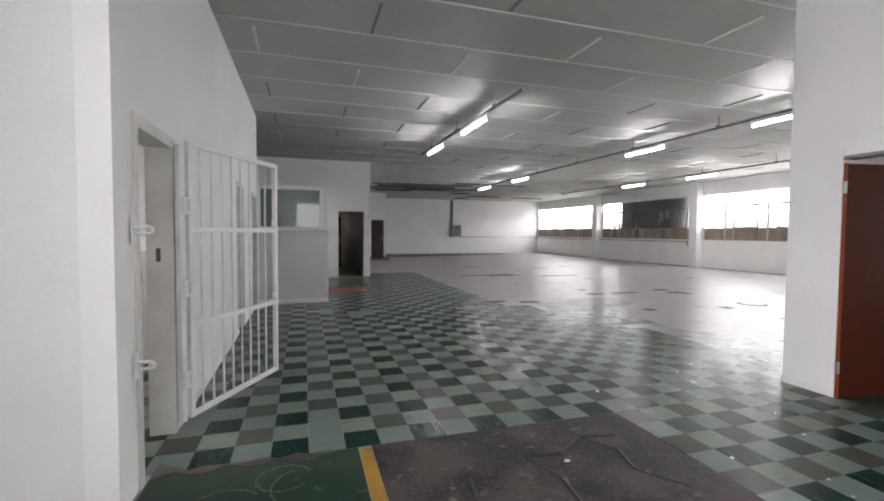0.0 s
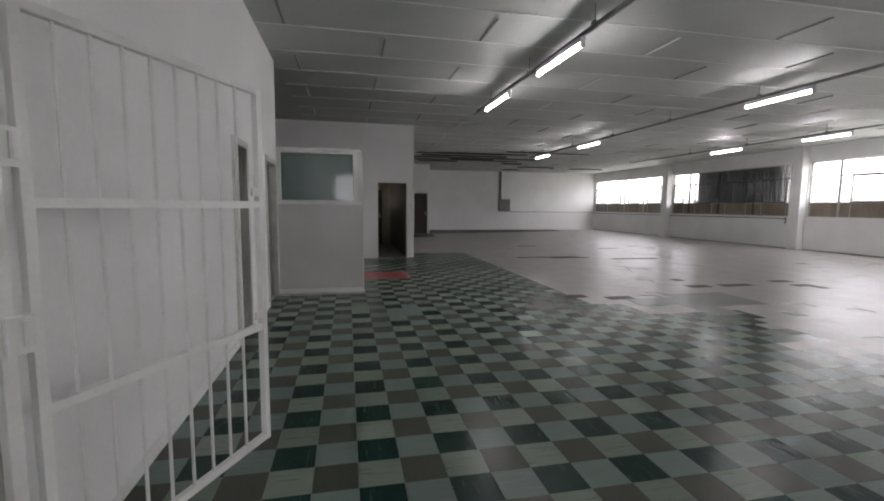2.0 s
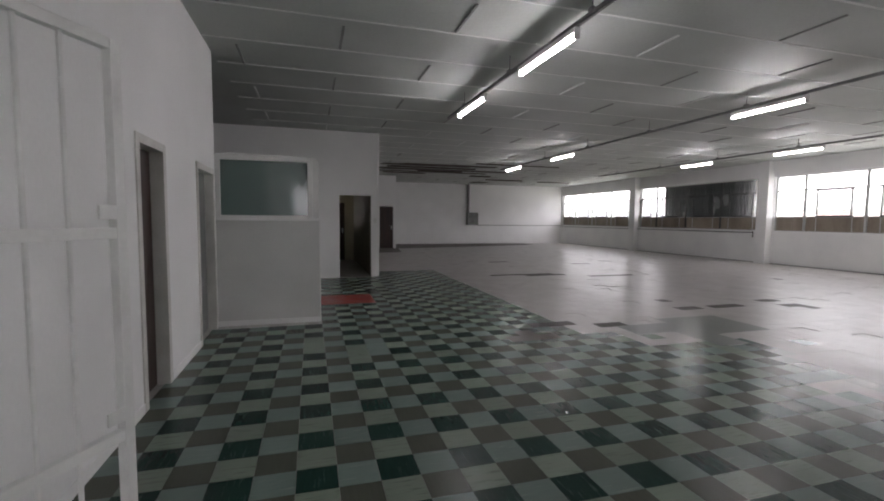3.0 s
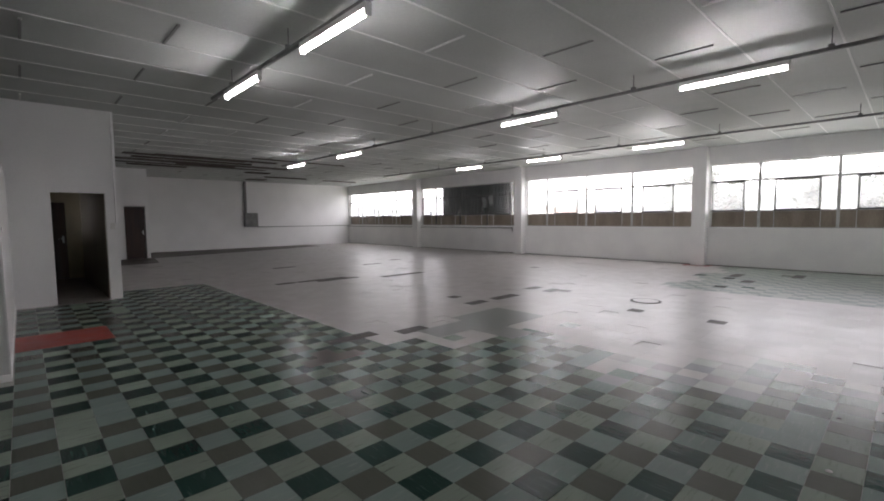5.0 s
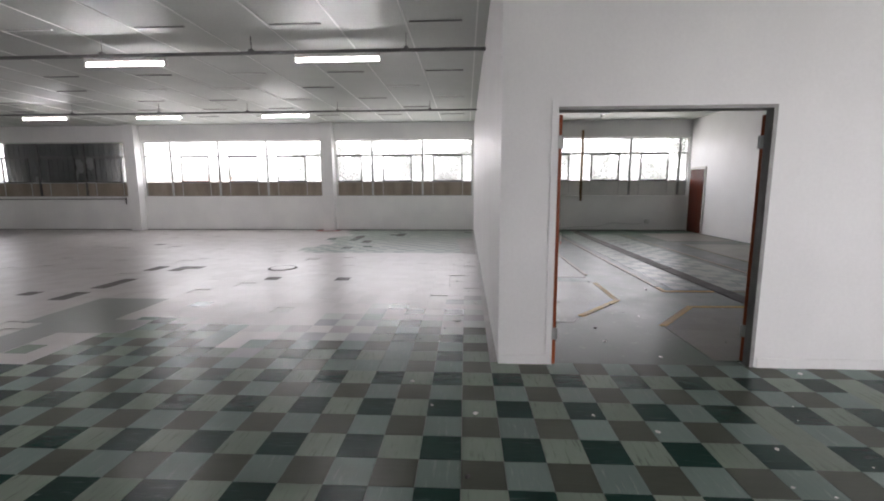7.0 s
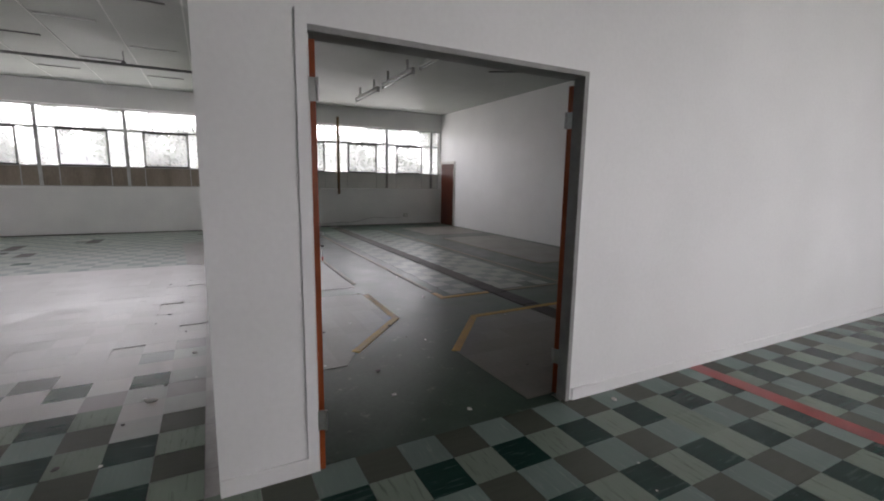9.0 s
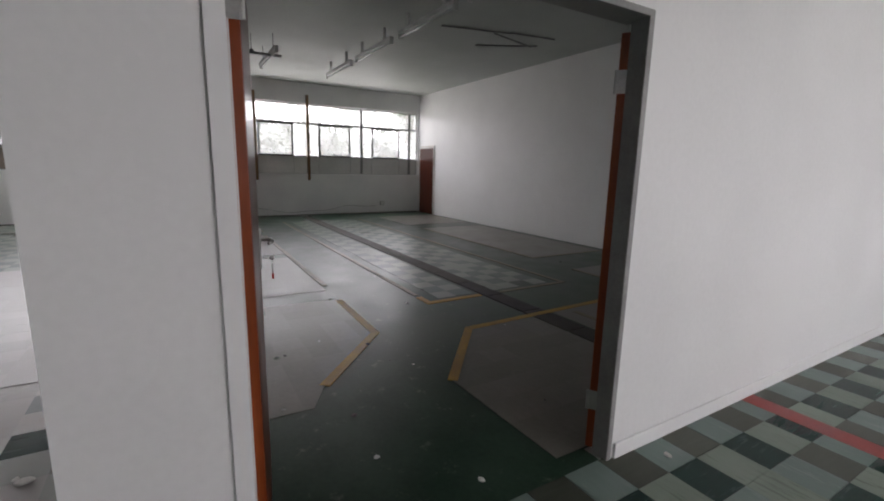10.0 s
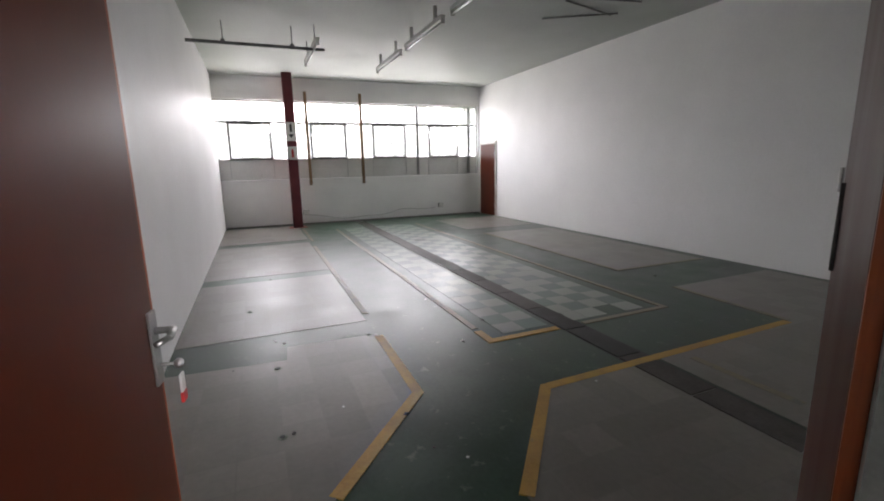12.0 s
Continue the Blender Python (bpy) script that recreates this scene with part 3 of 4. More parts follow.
tree("tree", 33, 11.5, 8.0, 3.6, 5, "grey-green tree beyond the windows")
tree("tree", 27, -6.5, 8.6, 3.6, 7, "grey-green tree beyond the side room window")
tree("tree", 34, -1.5, 8.0, 3.4, 12, "grey-green tree beyond the windows")
tree("tree", 28, -13.5, 8.9, 3.8, 9, "tall grey-green tree beyond the side room window")


def house(x, y, w, d, h, label):
    o = thing("house", label, "house", "", pose(x, y, -4.0))
    part("wall", boxes((0, d, 0, w, 0, h)), BRICKRED, o)
    bm = bmesh.new()
    v = [bm.verts.new(p) for p in ((-0.4, -0.4, h), (d + 0.4, -0.4, h), (d + 0.4, w + 0.4, h), (-0.4, w + 0.4, h), (d / 2, -0.4, h + 1.3), (d / 2, w + 0.4, h + 1.3))]
    for f in ((0, 4, 5, 3), (1, 2, 5, 4), (0, 1, 4), (2, 3, 5), (0, 3, 2, 1)):
        bm.faces.new([v[i] for i in f])
    part("roof", bm, ROOFGREY, o)
    for k in range(int(w // 3)):
        win = part("window", boxes((-0.03, 0.02, 1 + k * 3, 2.4 + k * 3, h - 2.2, h - 0.9)), PALESTEEL, o)
        part("pane", boxes((-0.04, -0.032, 1.06 + k * 3, 2.34 + k * 3, h - 2.14, h - 0.96)), BLACKSTEEL, win)
    return o


house(60, 38, 16, 8, 7.2, "red brick house with a pale roof beyond the windows")
house(75, -20, 34, 10, 5.2, "long low brick building in the distance")

def ridge(x, base, tall, seed):
    """A long wooded rise with an uneven skyline, coloured as if seen through haze."""
    rnd2 = random.Random(seed)
    bm = bmesh.new()
    prev = None
    for k in range(241):
        y = -300 + 2.75 * k
        top = base + tall * (0.5 + 0.5 * math.sin(y * 0.021 + seed)) + 0.9 * math.sin(y * 0.13 + seed) + rnd2.uniform(-0.7, 0.7)
        row = [bm.verts.new((x, y, -4.0)), bm.verts.new((x + 6, y, top)), bm.verts.new((x + 40, y, -4.0))]
        if prev:
            bm.faces.new((prev[0], prev[1], row[1], row[0]))
            bm.faces.new((prev[1], prev[2], row[2], row[1]))
        prev = row
    return tagged(part("backdrop", bm, HAZE), "wooded rise in the distance with haze put into its colour", "hills", kind="structure")


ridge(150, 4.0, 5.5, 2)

# ---- doors of the double doorway ----
structure("door_frame", "grey pressed steel frame of the double doorway", FRAMESTEEL,
          (-0.006, 0.085, DY0, DY0 + 0.032, 0, DH), (-0.006, 0.128, DY0, DY1, DH - 0.022, DH + 0.006), bevel=0.004, category="door frame")
structure("door_trim", "white painted edge beside the double doorway", WALL, (-0.012, 0.0, DY1, DY1 + 0.05, 0.0, DH + 0.06), (-0.012, 0.125, DY1 - 0.004, DY1 - 0.001, 0.0, DH - 0.036), category="trim")


def door_leaf(at, label, flip, W):
    """Flush door hinged at its origin, leaf along +x; flip: side of the handle."""
    d = thing("door_leaf", label, "door", "leaves of the double door", at)
    T, top = 0.038, 2.005
    part("panel", boxes((0.012, W - 0.012, -T / 2 - 0.001, T / 2 + 0.001, 0.012, top - 0.008), bevel=0.002), DOORWOOD, d)
    part("edge_lipping", boxes((0, 0.012, -T / 2, T / 2, 0.01, top), bevel=0.002), DOOREDGE, d, "orange varnished door edge")
    part("edge_lipping", boxes((W - 0.012, W, -T / 2, T / 2, 0.01, top), bevel=0.002), DOOREDGE, d, "orange varnished door edge")
    for z in (0.27, 1.80):
        h = part("hinge", boxes((-0.004, 0.0, -0.02, 0.02, z - 0.05, z + 0.05)), STEEL, d)
        part("knuckle", rod(bmesh.new(), (-0.006, -flip * 0.026, z - 0.05), (-0.006, -flip * 0.026, z + 0.05), 0.007), STEEL, h)
    return d


left = door_leaf(pose(-0.010, -0.443, 0, 0, 0, -9.4), "red-brown varnished flush door standing open", 1, 0.787)
for s in (-1, 1):
    pl = part("handle_plate", boxes((0.739, 0.777, s * 0.020, s * 0.027, 0.965, 1.135), bevel=0.003), STEEL, left, "worn chrome handle plate")
    bm = rod(bmesh.new(), (0.758, s * 0.022, 1.09), (0.758, s * 0.065, 1.09), 0.008)
    rod(bm, (0.758, s * 0.065, 1.09), (0.712, s * 0.071, 1.088), 0.008)
    rod(bm, (0.712, s * 0.071, 1.088), (0.677, s * 0.057, 1.086), 0.007)
    smooth(part("lever", bm, STEEL, pl))
bm = bmesh.new()
rod(bm, (0.758, -0.022, 1.01), (0.758, -0.06, 1.01), 0.004)
bmesh.ops.create_uvsphere(bm, u_segments=10, v_segments=6, radius=0.011, matrix=pose(0.758, -0.066, 1.01))
smooth(part("key", bm, STEEL, left))
tag = part("key_tag", boxes((0.746, 0.770, -0.070, -0.065, 0.925, 0.985), bevel=0.002), PLASTIC, left, "white key tag with a red end")
part("tag_end", boxes((0.745, 0.771, -0.071, -0.064, 0.918, 0.943), bevel=0.002), REDPLASTIC, tag)
right = door_leaf(pose(0.116, -2.034, 0, 0, 0, -60), "red-brown varnished flush door folded back", -1, 0.787)
part("bolt", boxes((0.70, 0.72, 0.020, 0.032, 1.05, 1.35), bevel=0.003), BLACKSTEEL, right)
bm = rod(bmesh.new(), (0.71, 0.034, 1.32), (0.71, 0.034, 1.40), 0.006)
part("bolt_rod", bm, STEEL, right)

# ---- doors of the west wall ----
def steel_frame(y0, y1, top, label, mat=FRAMEPAINT):
    return structure("door_frame", label, mat, (WX - 0.15, WX + 0.012, y0 - 0.05, y0 + 0.02, 0, top + 0.05), (WX - 0.15, WX + 0.012, y1 - 0.02, y1 + 0.05, 0, top + 0.05),
                     (WX - 0.15, WX + 0.012, y0 + 0.02, y1 - 0.02, top - 0.02, top + 0.05), bevel=0.004, category="door frame")


steel_frame(*OPEN[0], "off-white pressed steel door frame with chipped paint")
steel_frame(*OPEN[1], "off-white steel door frame of a dark doorway")
steel_frame(*OPEN[2], "off-white steel door frame beside the booth")


def plain_door(name, at, w, h, mat, label):
    d = thing(name, label, "door", "", at)
    part("panel", boxes((0, w, -0.02, 0.02, 0.01, h), bevel=0.003), mat, d)
    part("handle_plate", boxes((w - 0.09, w - 0.05, -0.028, -0.02, 0.95, 1.13), (w - 0.15, w - 0.06, -0.055, -0.045, 1.05, 1.065), (w - 0.075, w - 0.06, -0.05, -0.028, 1.05, 1.065)), STEEL, d)
    for z in (0.3, 1.7):
        part("hinge", boxes((-0.006, 0, -0.02, 0.02, z - 0.05, z + 0.05)), STEEL, d)
    return d


plain_door("door_1", pose(WX - 0.11, 4.05, 0, 0, 0, -92), 0.53, 2.0, DARKDOOR, "dark brown door, closed, in a white frame")
plain_door("door_2", pose(WX - 0.11, 6.05, 0, 0, 0, -90), 0.77, 2.0, GREYSTEEL, "grey door beside the booth")
plain_door("door_3", pose(-0.78, 21.56, 0), 0.66, 2.06, DARKDOOR, "dark brown door at the far end of the hall")
plain_door("door_4", pose(10.52, YS + 0.025, 0), 0.80, 1.97, DOORWOOD, "red-brown door in the side room corner")
plain_door("door_5", pose(-3.48, 15.66, 0), 0.60, 2.0, DARKDOOR, "dark brown door in the corridor")
structure("door_frame", "white frame of the side room door", FRAMEPAINT, (10.46, 10.515, YS, YS + 0.03, 0, 2.05), (11.325, 11.38, YS, YS + 0.03, 0, 2.05), (10.515, 11.325, YS, YS + 0.03, 1.995, 2.05), category="door frame")
# lock hoops and strike plate on the gate's frame
for z in (1.40, 0.69):
    hoop = thing("lock_hoop", "white painted steel lock hoop welded to the door frame", "lock", "lock hoops", pose(WX + 0.012, -0.36, z))
    part("back_plate", boxes((0, 0.006, -0.03, 0.03, -0.07, 0.07), bevel=0.002), GATE, hoop)
    bm = bmesh.new()
    pts = [Vector((0.0, 0.0, 0.018))] + [Vector((0.06 + 0.03 * math.sin(a), 0.0, 0.018 * math.cos(a))) for a in [i * math.pi / 6 for i in range(7)]] + [Vector((0.0, 0.0, -0.018))]
    for p, q in zip(pts, pts[1:]):
        rod(bm, p, q, 0.008, 8)
    smooth(part("hoop", bm, GATE, hoop))
sp = tagged(part("strike_plate", boxes((WX - 0.09, WX - 0.065, 0.372, 0.379, 1.19, 1.28)), BLACKSTEEL), "dark strike plate in the door frame", "lock plate")

# ---- security gate ----
ang = math.degrees(math.atan2(1.065, 0.558))
gate = thing("security_gate", "white painted steel bar gate standing open", "gate", "", pose(-5.15, 0.42, 0, 0, 0, ang))
GL, GB, GT = 1.19, 0.07, 2.02
for x in (0.075, GL - 0.02):
    part("stile", boxes((x - 0.018, x + 0.018, -0.018, 0.018, GB, GT), bevel=0.003), GATE, gate)
for z in (GB + 0.018, 0.73, 1.405, GT - 0.015):
    part("rail", boxes((0.093, GL - 0.038, -0.016, 0.016, z - 0.018, z + 0.018), bevel=0.003), GATE, gate)
for i in range(8):
    x = 0.19 + i * 0.117
    part("bar", rod(bmesh.new(), (x, 0, GB + 0.03), (x, 0, GT - 0.03), 0.0075, 8), GATE, gate)
part("hinge_post", boxes((-0.03, 0.012, -0.02, 0.02, GB, 1.98), bevel=0.003), GATE, gate)
for z in (0.36, 1.0, 1.57):
    h = part("hinge", boxes((-0.02, 0.06, -0.034, -0.018, z - 0.06, z + 0.06), bevel=0.003), GATE, gate)
    part("knuckle", rod(bmesh.new(), (0.035, -0.04, z - 0.035), (0.035, -0.04, z + 0.045), 0.014), GATE, h)
for z in (0.80, 1.47):
    part("lock_tab", boxes((GL - 0.10, GL - 0.04, -0.022, -0.012, z - 0.02, z + 0.025), bevel=0.003), GATE, gate)

# ---- booth ----
booth = thing("office_booth", "white low partition booth with a green-grey window", "booth", "", kind="structure")
BX0, BX1, BY = WX, -3.89, 6.2
part("front_panel", boxes((BX0, BX1, BY, BY + 0.10, 0, 1.42)), SHADEDWALL, booth)
part("side_panel", boxes((BX1 - 0.10, BX1, BY + 0.10, 10.95, 0, 2.27)), SHADEDWALL, booth)
part("corner_post", boxes((BX1 - 0.002, BX1 + 0.014, BY - 0.012, BY + 0.05, 0.07, 1.42), bevel=0.003), GATE, booth, "white corner bead")
part("ledge", boxes((BX0, BX1 + 0.025, BY - 0.025, BY + 0.10, 1.42, 1.455), bevel=0.004), WALL, booth)
part("skirting", boxes((BX0, BX1 + 0.012, BY - 0.012, BY, 0, 0.07), (BX1, BX1 + 0.012, BY, 10.94, 0, 0.07), bevel=0.003), WALL, booth)
fr = part("window_frame", boxes((BX0, BX0 + 0.06, BY, BY + 0.09, 1.455, 2.22), (BX1 - 0.15, BX1 - 0.08, BY, BY + 0.09, 1.455, 2.22), (BX0, BX1 - 0.08, BY, BY + 0.09, 2.22, 2.28), (BX0 + 0.06, BX1 - 0.15, BY + 0.01, BY + 0.08, 1.455, 1.49), bevel=0.004), GATE, booth)
part("cap", boxes((BX0, BX1 - 0.06, BY - 0.02, BY + 0.10, 2.28, 2.305), bevel=0.004), GATE, booth)
part("pane", boxes((BX0 + 0.055, BX1 - 0.145, BY + 0.035, BY + 0.043, 1.48, 2.23)), BOOTHGLASS, booth, "green-grey painted-out glass")

# ---- washroom behind the gate ----
structure("washroom_wall", "white washroom walls", WALL, (-8.0, WX - 0.14, 2.45, 2.57, 0, H), (-8.1, -8.0, YR, 0.1, 0, H), (-8.0, WO, YR, YR + 0.14, 0, H), (-8.1, -8.0, 1.3, 2.57, 0, H), (-8.1, -8.0, 0.1, 1.3, 0, 1.3), (-8.1, -8.0, 0.1, 1.3, 2.5, H))
dado = tagged(part("tiled_dado", boxes((-7.99, WX - 0.145, 2.440, 2.449, 0, 1.17)), GROUT), "cream glazed wall tiles up to chest height", "wall tiles", kind="structure")
tm = mesh_of("tile", boxes((-0.181, 0.181, -0.006, 0, -0.159, 0.159), bevel=0.002), CREAMTILE)
for i in range(7):
    for j in range(4):
        o = new("tile", tm)
        o.parent = dado
        o.matrix_basis = pose(-5.55 - 0.37 * i, 2.440, 0.998 - 0.325 * j + (0.0 if j < 3 else 0.0))

# ---- electrical box, conduits ----
eb = thing("distribution_box", "grey metal distribution box on the far wall", "electrical box")
part("body", boxes((5.0, 5.70, YF - 0.16, YF - 0.002, 1.14, 1.88), bevel=0.01), GREYSTEEL, eb)
part("door", boxes((5.04, 5.66, YF - 0.172, YF - 0.16, 1.18, 1.84), bevel=0.004), GREYSTEEL, eb)
part("latch", boxes((5.60, 5.63, YF - 0.185, YF - 0.172, 1.48, 1.56)), BLACKSTEEL, eb)
tagged(part("conduit", boxes((5.02, 5.14, YF - 0.10, YF - 0.002, 1.88, H - 0.01), bevel=0.004), TRUNK), "grey cable duct rising to the ceiling", "cable duct")
bm = rod(bmesh.new(), (5.70, YF - 0.02, 1.12), (XW - 0.03, YF - 0.02, 1.12), 0.016)
smooth(tagged(part("pipe", bm, TRUNK), "thin grey conduit along the far wall", "pipe"))
bm = rod(bmesh.new(), (XW - 0.05, 12.1, 1.08), (XW - 0.05, YF - 0.05, 1.06), 0.016)
rod(bm, (XW - 0.05, 12.1, 0.9), (XW - 0.05, 12.1, 1.12), 0.02)
smooth(tagged(part("pipe", bm, TRUNK), "thin grey conduit along the window wall", "pipe"))

# ---- fluorescent lights ----
def batten_light(at, lit, length, label, group):
    f = thing("fluorescent_light", label, "light", group, at)
    L = length / 2
    part("housing", boxes((-0.034, 0.034, -L, L, 0.03, 0.085), bevel=0.006), LAMPBODY, f)
    for s in (-1, 1):
        part("tube_holder", boxes((-0.03, 0.03, s * (L - 0.012) - 0.012, s * (L - 0.012) + 0.012, -0.03, 0.03), bevel=0.003), LAMPBODY, f)
    smooth(part("tube", rod(bmesh.new(), (0, -L + 0.02, 0), (0, L - 0.02, 0), 0.022 if lit else 0.016, 12), LIT if lit else UNLIT, f))
    return f


def suspended(name, a, b, drops, label):
    """A trunking rail hung from the ceiling by rods."""
    r = thing(name, label, "lighting rail", "lighting rails")
    d = Vector(b) - Vector(a)
    if abs(d.x) < abs(d.y):
        bm = boxes((a[0] - 0.022, a[0] + 0.022, a[1], b[1], a[2] - 0.02, a[2] + 0.02))
    else:
        bm = boxes((a[0], b[0], a[1] - 0.022, a[1] + 0.022, a[2] - 0.02, a[2] + 0.02))
    part("rail", bm, TRUNK, r)
    for k in range(drops):
        p = Vector(a) + d * ((k + 0.5) / drops)
        rd = part("drop_rod", rod(bmesh.new(), (p.x, p.y, a[2]), (p.x, p.y, H), 0.006, 6), TRUNK, r)
        part("clamp", boxes((p.x - 0.03, p.x + 0.03, p.y - 0.03, p.y + 0.03, a[2] + 0.02, a[2] + 0.05)), TRUNK, rd)
    return r


ZL = 3.235
first = batten_light(pose(-1.52, 4.23, ZL), True, 1.22, "lit white fluorescent batten hung under a rail", "lit fluorescent lights")
for x, y in ((-1.52, 6.57), (2.92, 2.08), (2.95, 5.20), (2.86, 11.02), (2.86, 14.2), (7.76, 4.80), (7.80, 8.12), (7.76, 11.15)):
    copy_thing(first, pose(x, y, ZL))
suspended("lighting_rail", (-1.52, 2.5, ZL + 0.105), (-1.52, 7.8, ZL + 0.105), 3, "grey lighting rail hung by thin rods")
suspended("lighting_rail", (2.90, 0.01, ZL + 0.105), (2.90, 15.4, ZL + 0.105), 7, "grey lighting rail hung by thin rods")
suspended("lighting_rail", (7.78, 0.01, ZL + 0.105), (7.78, 16.2, ZL + 0.105), 7, "grey lighting rail hung by thin rods")
off = batten_light(pose(8.1, -3.33, 3.30, 0, 0, 90), False, 1.55, "unlit white fluorescent batten on the ceiling", "unlit fluorescent lights")
for x, y in ((6.25, -3.33), (4.4, -3.33), (2.55, -3.33)):
    copy_thing(off, pose(x, y, 3.30, 0, 0, 90))
for x, y in ((7.6, -1.88), (3.15, -1.94)):
    copy_thing(off, pose(x, y, 3.24, 0, 0, 90))
for x in (2.55, 4.4, 6.25, 8.1):
    for s in (-0.5, 0.5):
        tagged(part("light_bracket", boxes((x + s - 0.02, x + s + 0.02, -3.35, -3.31, 3.385, H)), LAMPBODY), "white bracket holding an unlit light", "bracket")
for x in (3.15, 7.6):
    for s in (-0.5, 0.5):
        tagged(part("light_bracket", rod(bmesh.new(), (x + s, -1.88 if x > 5 else -1.94, 3.31), (x + s, -1.88 if x > 5 else -1.94, H), 0.008, 6), TRUNK), "thin rod holding an unlit light", "bracket")
suspended("lighting_rail", (7.3, -2.05, 3.26), (7.3, -0.102, 3.26), 2, "grey lighting rail across the side room")

# ---- side room: column, strips, sockets ----
col = thing("steel_column", "maroon painted column with white safety signs", "column")
part("shaft", boxes((10.82, 11.0, -1.83, -1.61, 0, H - 0.001), bevel=0.006), MAROON, col)
part("foot", boxes((10.74, 11.08, -1.92, -1.52, 0.004, 0.012)), REDPAINT, col, "red painted patch round the foot")
for z0, z1 in ((2.05, 2.47), (1.62, 1.92)):
    sg = part("sign", boxes((10.814, 10.82, -1.82, -1.62, z0, z1)), PLASTIC, col, "white safety sign")
    part("symbol", boxes((10.811, 10.814, -1.745, -1.695, z0 + 0.20, z1 - 0.05), (10.811, 10.814, -1.73, -1.71, z1 - 0.05, z1 - 0.02)) if z0 > 2 else boxes((10.811, 10.814, -1.745, -1.695, z0 + 0.05, z1 - 0.09), (10.811, 10.814, -1.735, -1.705, z1 - 0.09, z1 - 0.05)), REDPLASTIC if z0 < 2 else INK, sg)
    if z0 > 2:
        bm = slab(bmesh.new(), [(-0.06, 0.0), (0.0, -0.09), (0.06, 0.0)], 0, 0.003)
        bmesh.ops.transform(bm, matrix=Matrix.Translation((10.814, -1.72, 2.20)) @ pose(0, 0, 0, 90, 0, -90), verts=bm.verts)
        part("arrow", bm, INK, sg)
for y in (-2.16, -3.52):
    tagged(part("timber_strip", boxes((XW - 0.045, XW - 0.002, y - 0.035, y + 0.035, 0.99, 3.26), bevel=0.003), TIMBER), "brown timber strip fixed across the window", "timber strip", "timber strips")
for y in (-1.98, -5.71):
    so = thing("wall_socket", "grey surface-mounted socket box with a white plate", "socket", "wall sockets")
    part("box", boxes((XW - 0.05, XW - 0.002, y - 0.07, y + 0.07, 0.24, 0.36), bevel=0.006), GREYSTEEL, so)
    part("plate", boxes((XW - 0.058, XW - 0.05, y - 0.065, y + 0.065, 0.245, 0.355), bevel=0.003), LAMPBODY, so)
bm = bmesh.new()
pts = [Vector((XW - 0.03, -2.03 - 3.5 * t, 0.24 - 0.14 * math.sin(math.pi * min(1, t * 1.4)) + 0.02 * math.sin(t * 19))) for t in [i / 24 for i in range(25)]]
for p, q in zip(pts, pts[1:]):
    rod(bm, p, q, 0.009, 6)
smooth(tagged(part("cable", bm, PALESTEEL), "pale grey cable sagging along the wall between sockets", "cable"))
# Solid dark strip draws the dark line where wall and floor meet.
structure("skirting", "dark strip along the foot of the hall window wall", BLACKSTEEL, (XW - 0.016, XW - 0.002, 0.05, YF - 0.05, 0, 0.022), category="skirting")
structure("skirting", "dark strip along the foot of the window wall", GREYSTEEL, (XW - 0.02, XW - 0.002, YS + 0.02, -0.12, 0, 0.03), category="skirting")
structure("baseboard", "white baseboard along the doorway wall", WALL, (-0.014, -0.001, -7.05, DY0 - 0.02, 0, 0.085), (-0.014, -0.001, DY1 + 0.05, 0.003, 0, 0.085), bevel=0.004, category="baseboard")
structure("baseboard", "white baseboard along the west wall", WALL, (WX, WX + 0.012, 0.47, 3.44, 0, 0.08), (WX, WX + 0.012, 4.14, 5.20, 0, 0.08), bevel=0.004, category="baseboard")
bm = bmesh.new()
for a, c in (((5.1, -4.0), (4.78, -5.1)), ((4.78, -5.1), (4.62, -5.9)), ((5.7, -5.05), (5.1, -5.95)), ((4.95, -4.9), (5.2, -5.9))):
    rod(bm, (*a, H - 0.01), (*c, H - 0.02), 0.013, 5)
tagged(part("ceiling_crack", bm, DARKSTRIP), "dark loose joint strips on the side room ceiling", "ceiling trim", kind="structure")

# ---- painted and bare floor areas ----
def patch(name, label, mat, pts, z=0.004, category="floor patch"):
    return tagged(part(name, slab(bmesh.new(), pts, 0.0, z), mat), label, category, kind="structure")


def rect(x0, x1, y0, y1):
    return [(x0, y0), (x1, y0), (x1, y1), (x0, y1)]


def line(pts, w, z=0.009):
    """A painted line of width w along pts, mitred at its corners."""
    bm = bmesh.new()
    p = [Vector(q) for q in pts]
    side = []
    for k in range(len(p)):
        a = (p[k] - p[k - 1]).normalized() if k else (p[1] - p[0]).normalized()
        b = (p[k + 1] - p[k]).normalized() if k < len(p) - 1 else a
        n = Vector((-(a.y + b.y), a.x + b.x)).normalized()
        side.append(n * (w / 2) / max(0.4, n.dot(Vector((-a.y, a.x)))))
    for k in range(len(p) - 1):
        slab(bm, [tuple(v) for v in (p[k] - side[k], p[k + 1] - side[k + 1], p[k + 1] + side[k + 1], p[k] + side[k])], 0.001, z)
    return bm


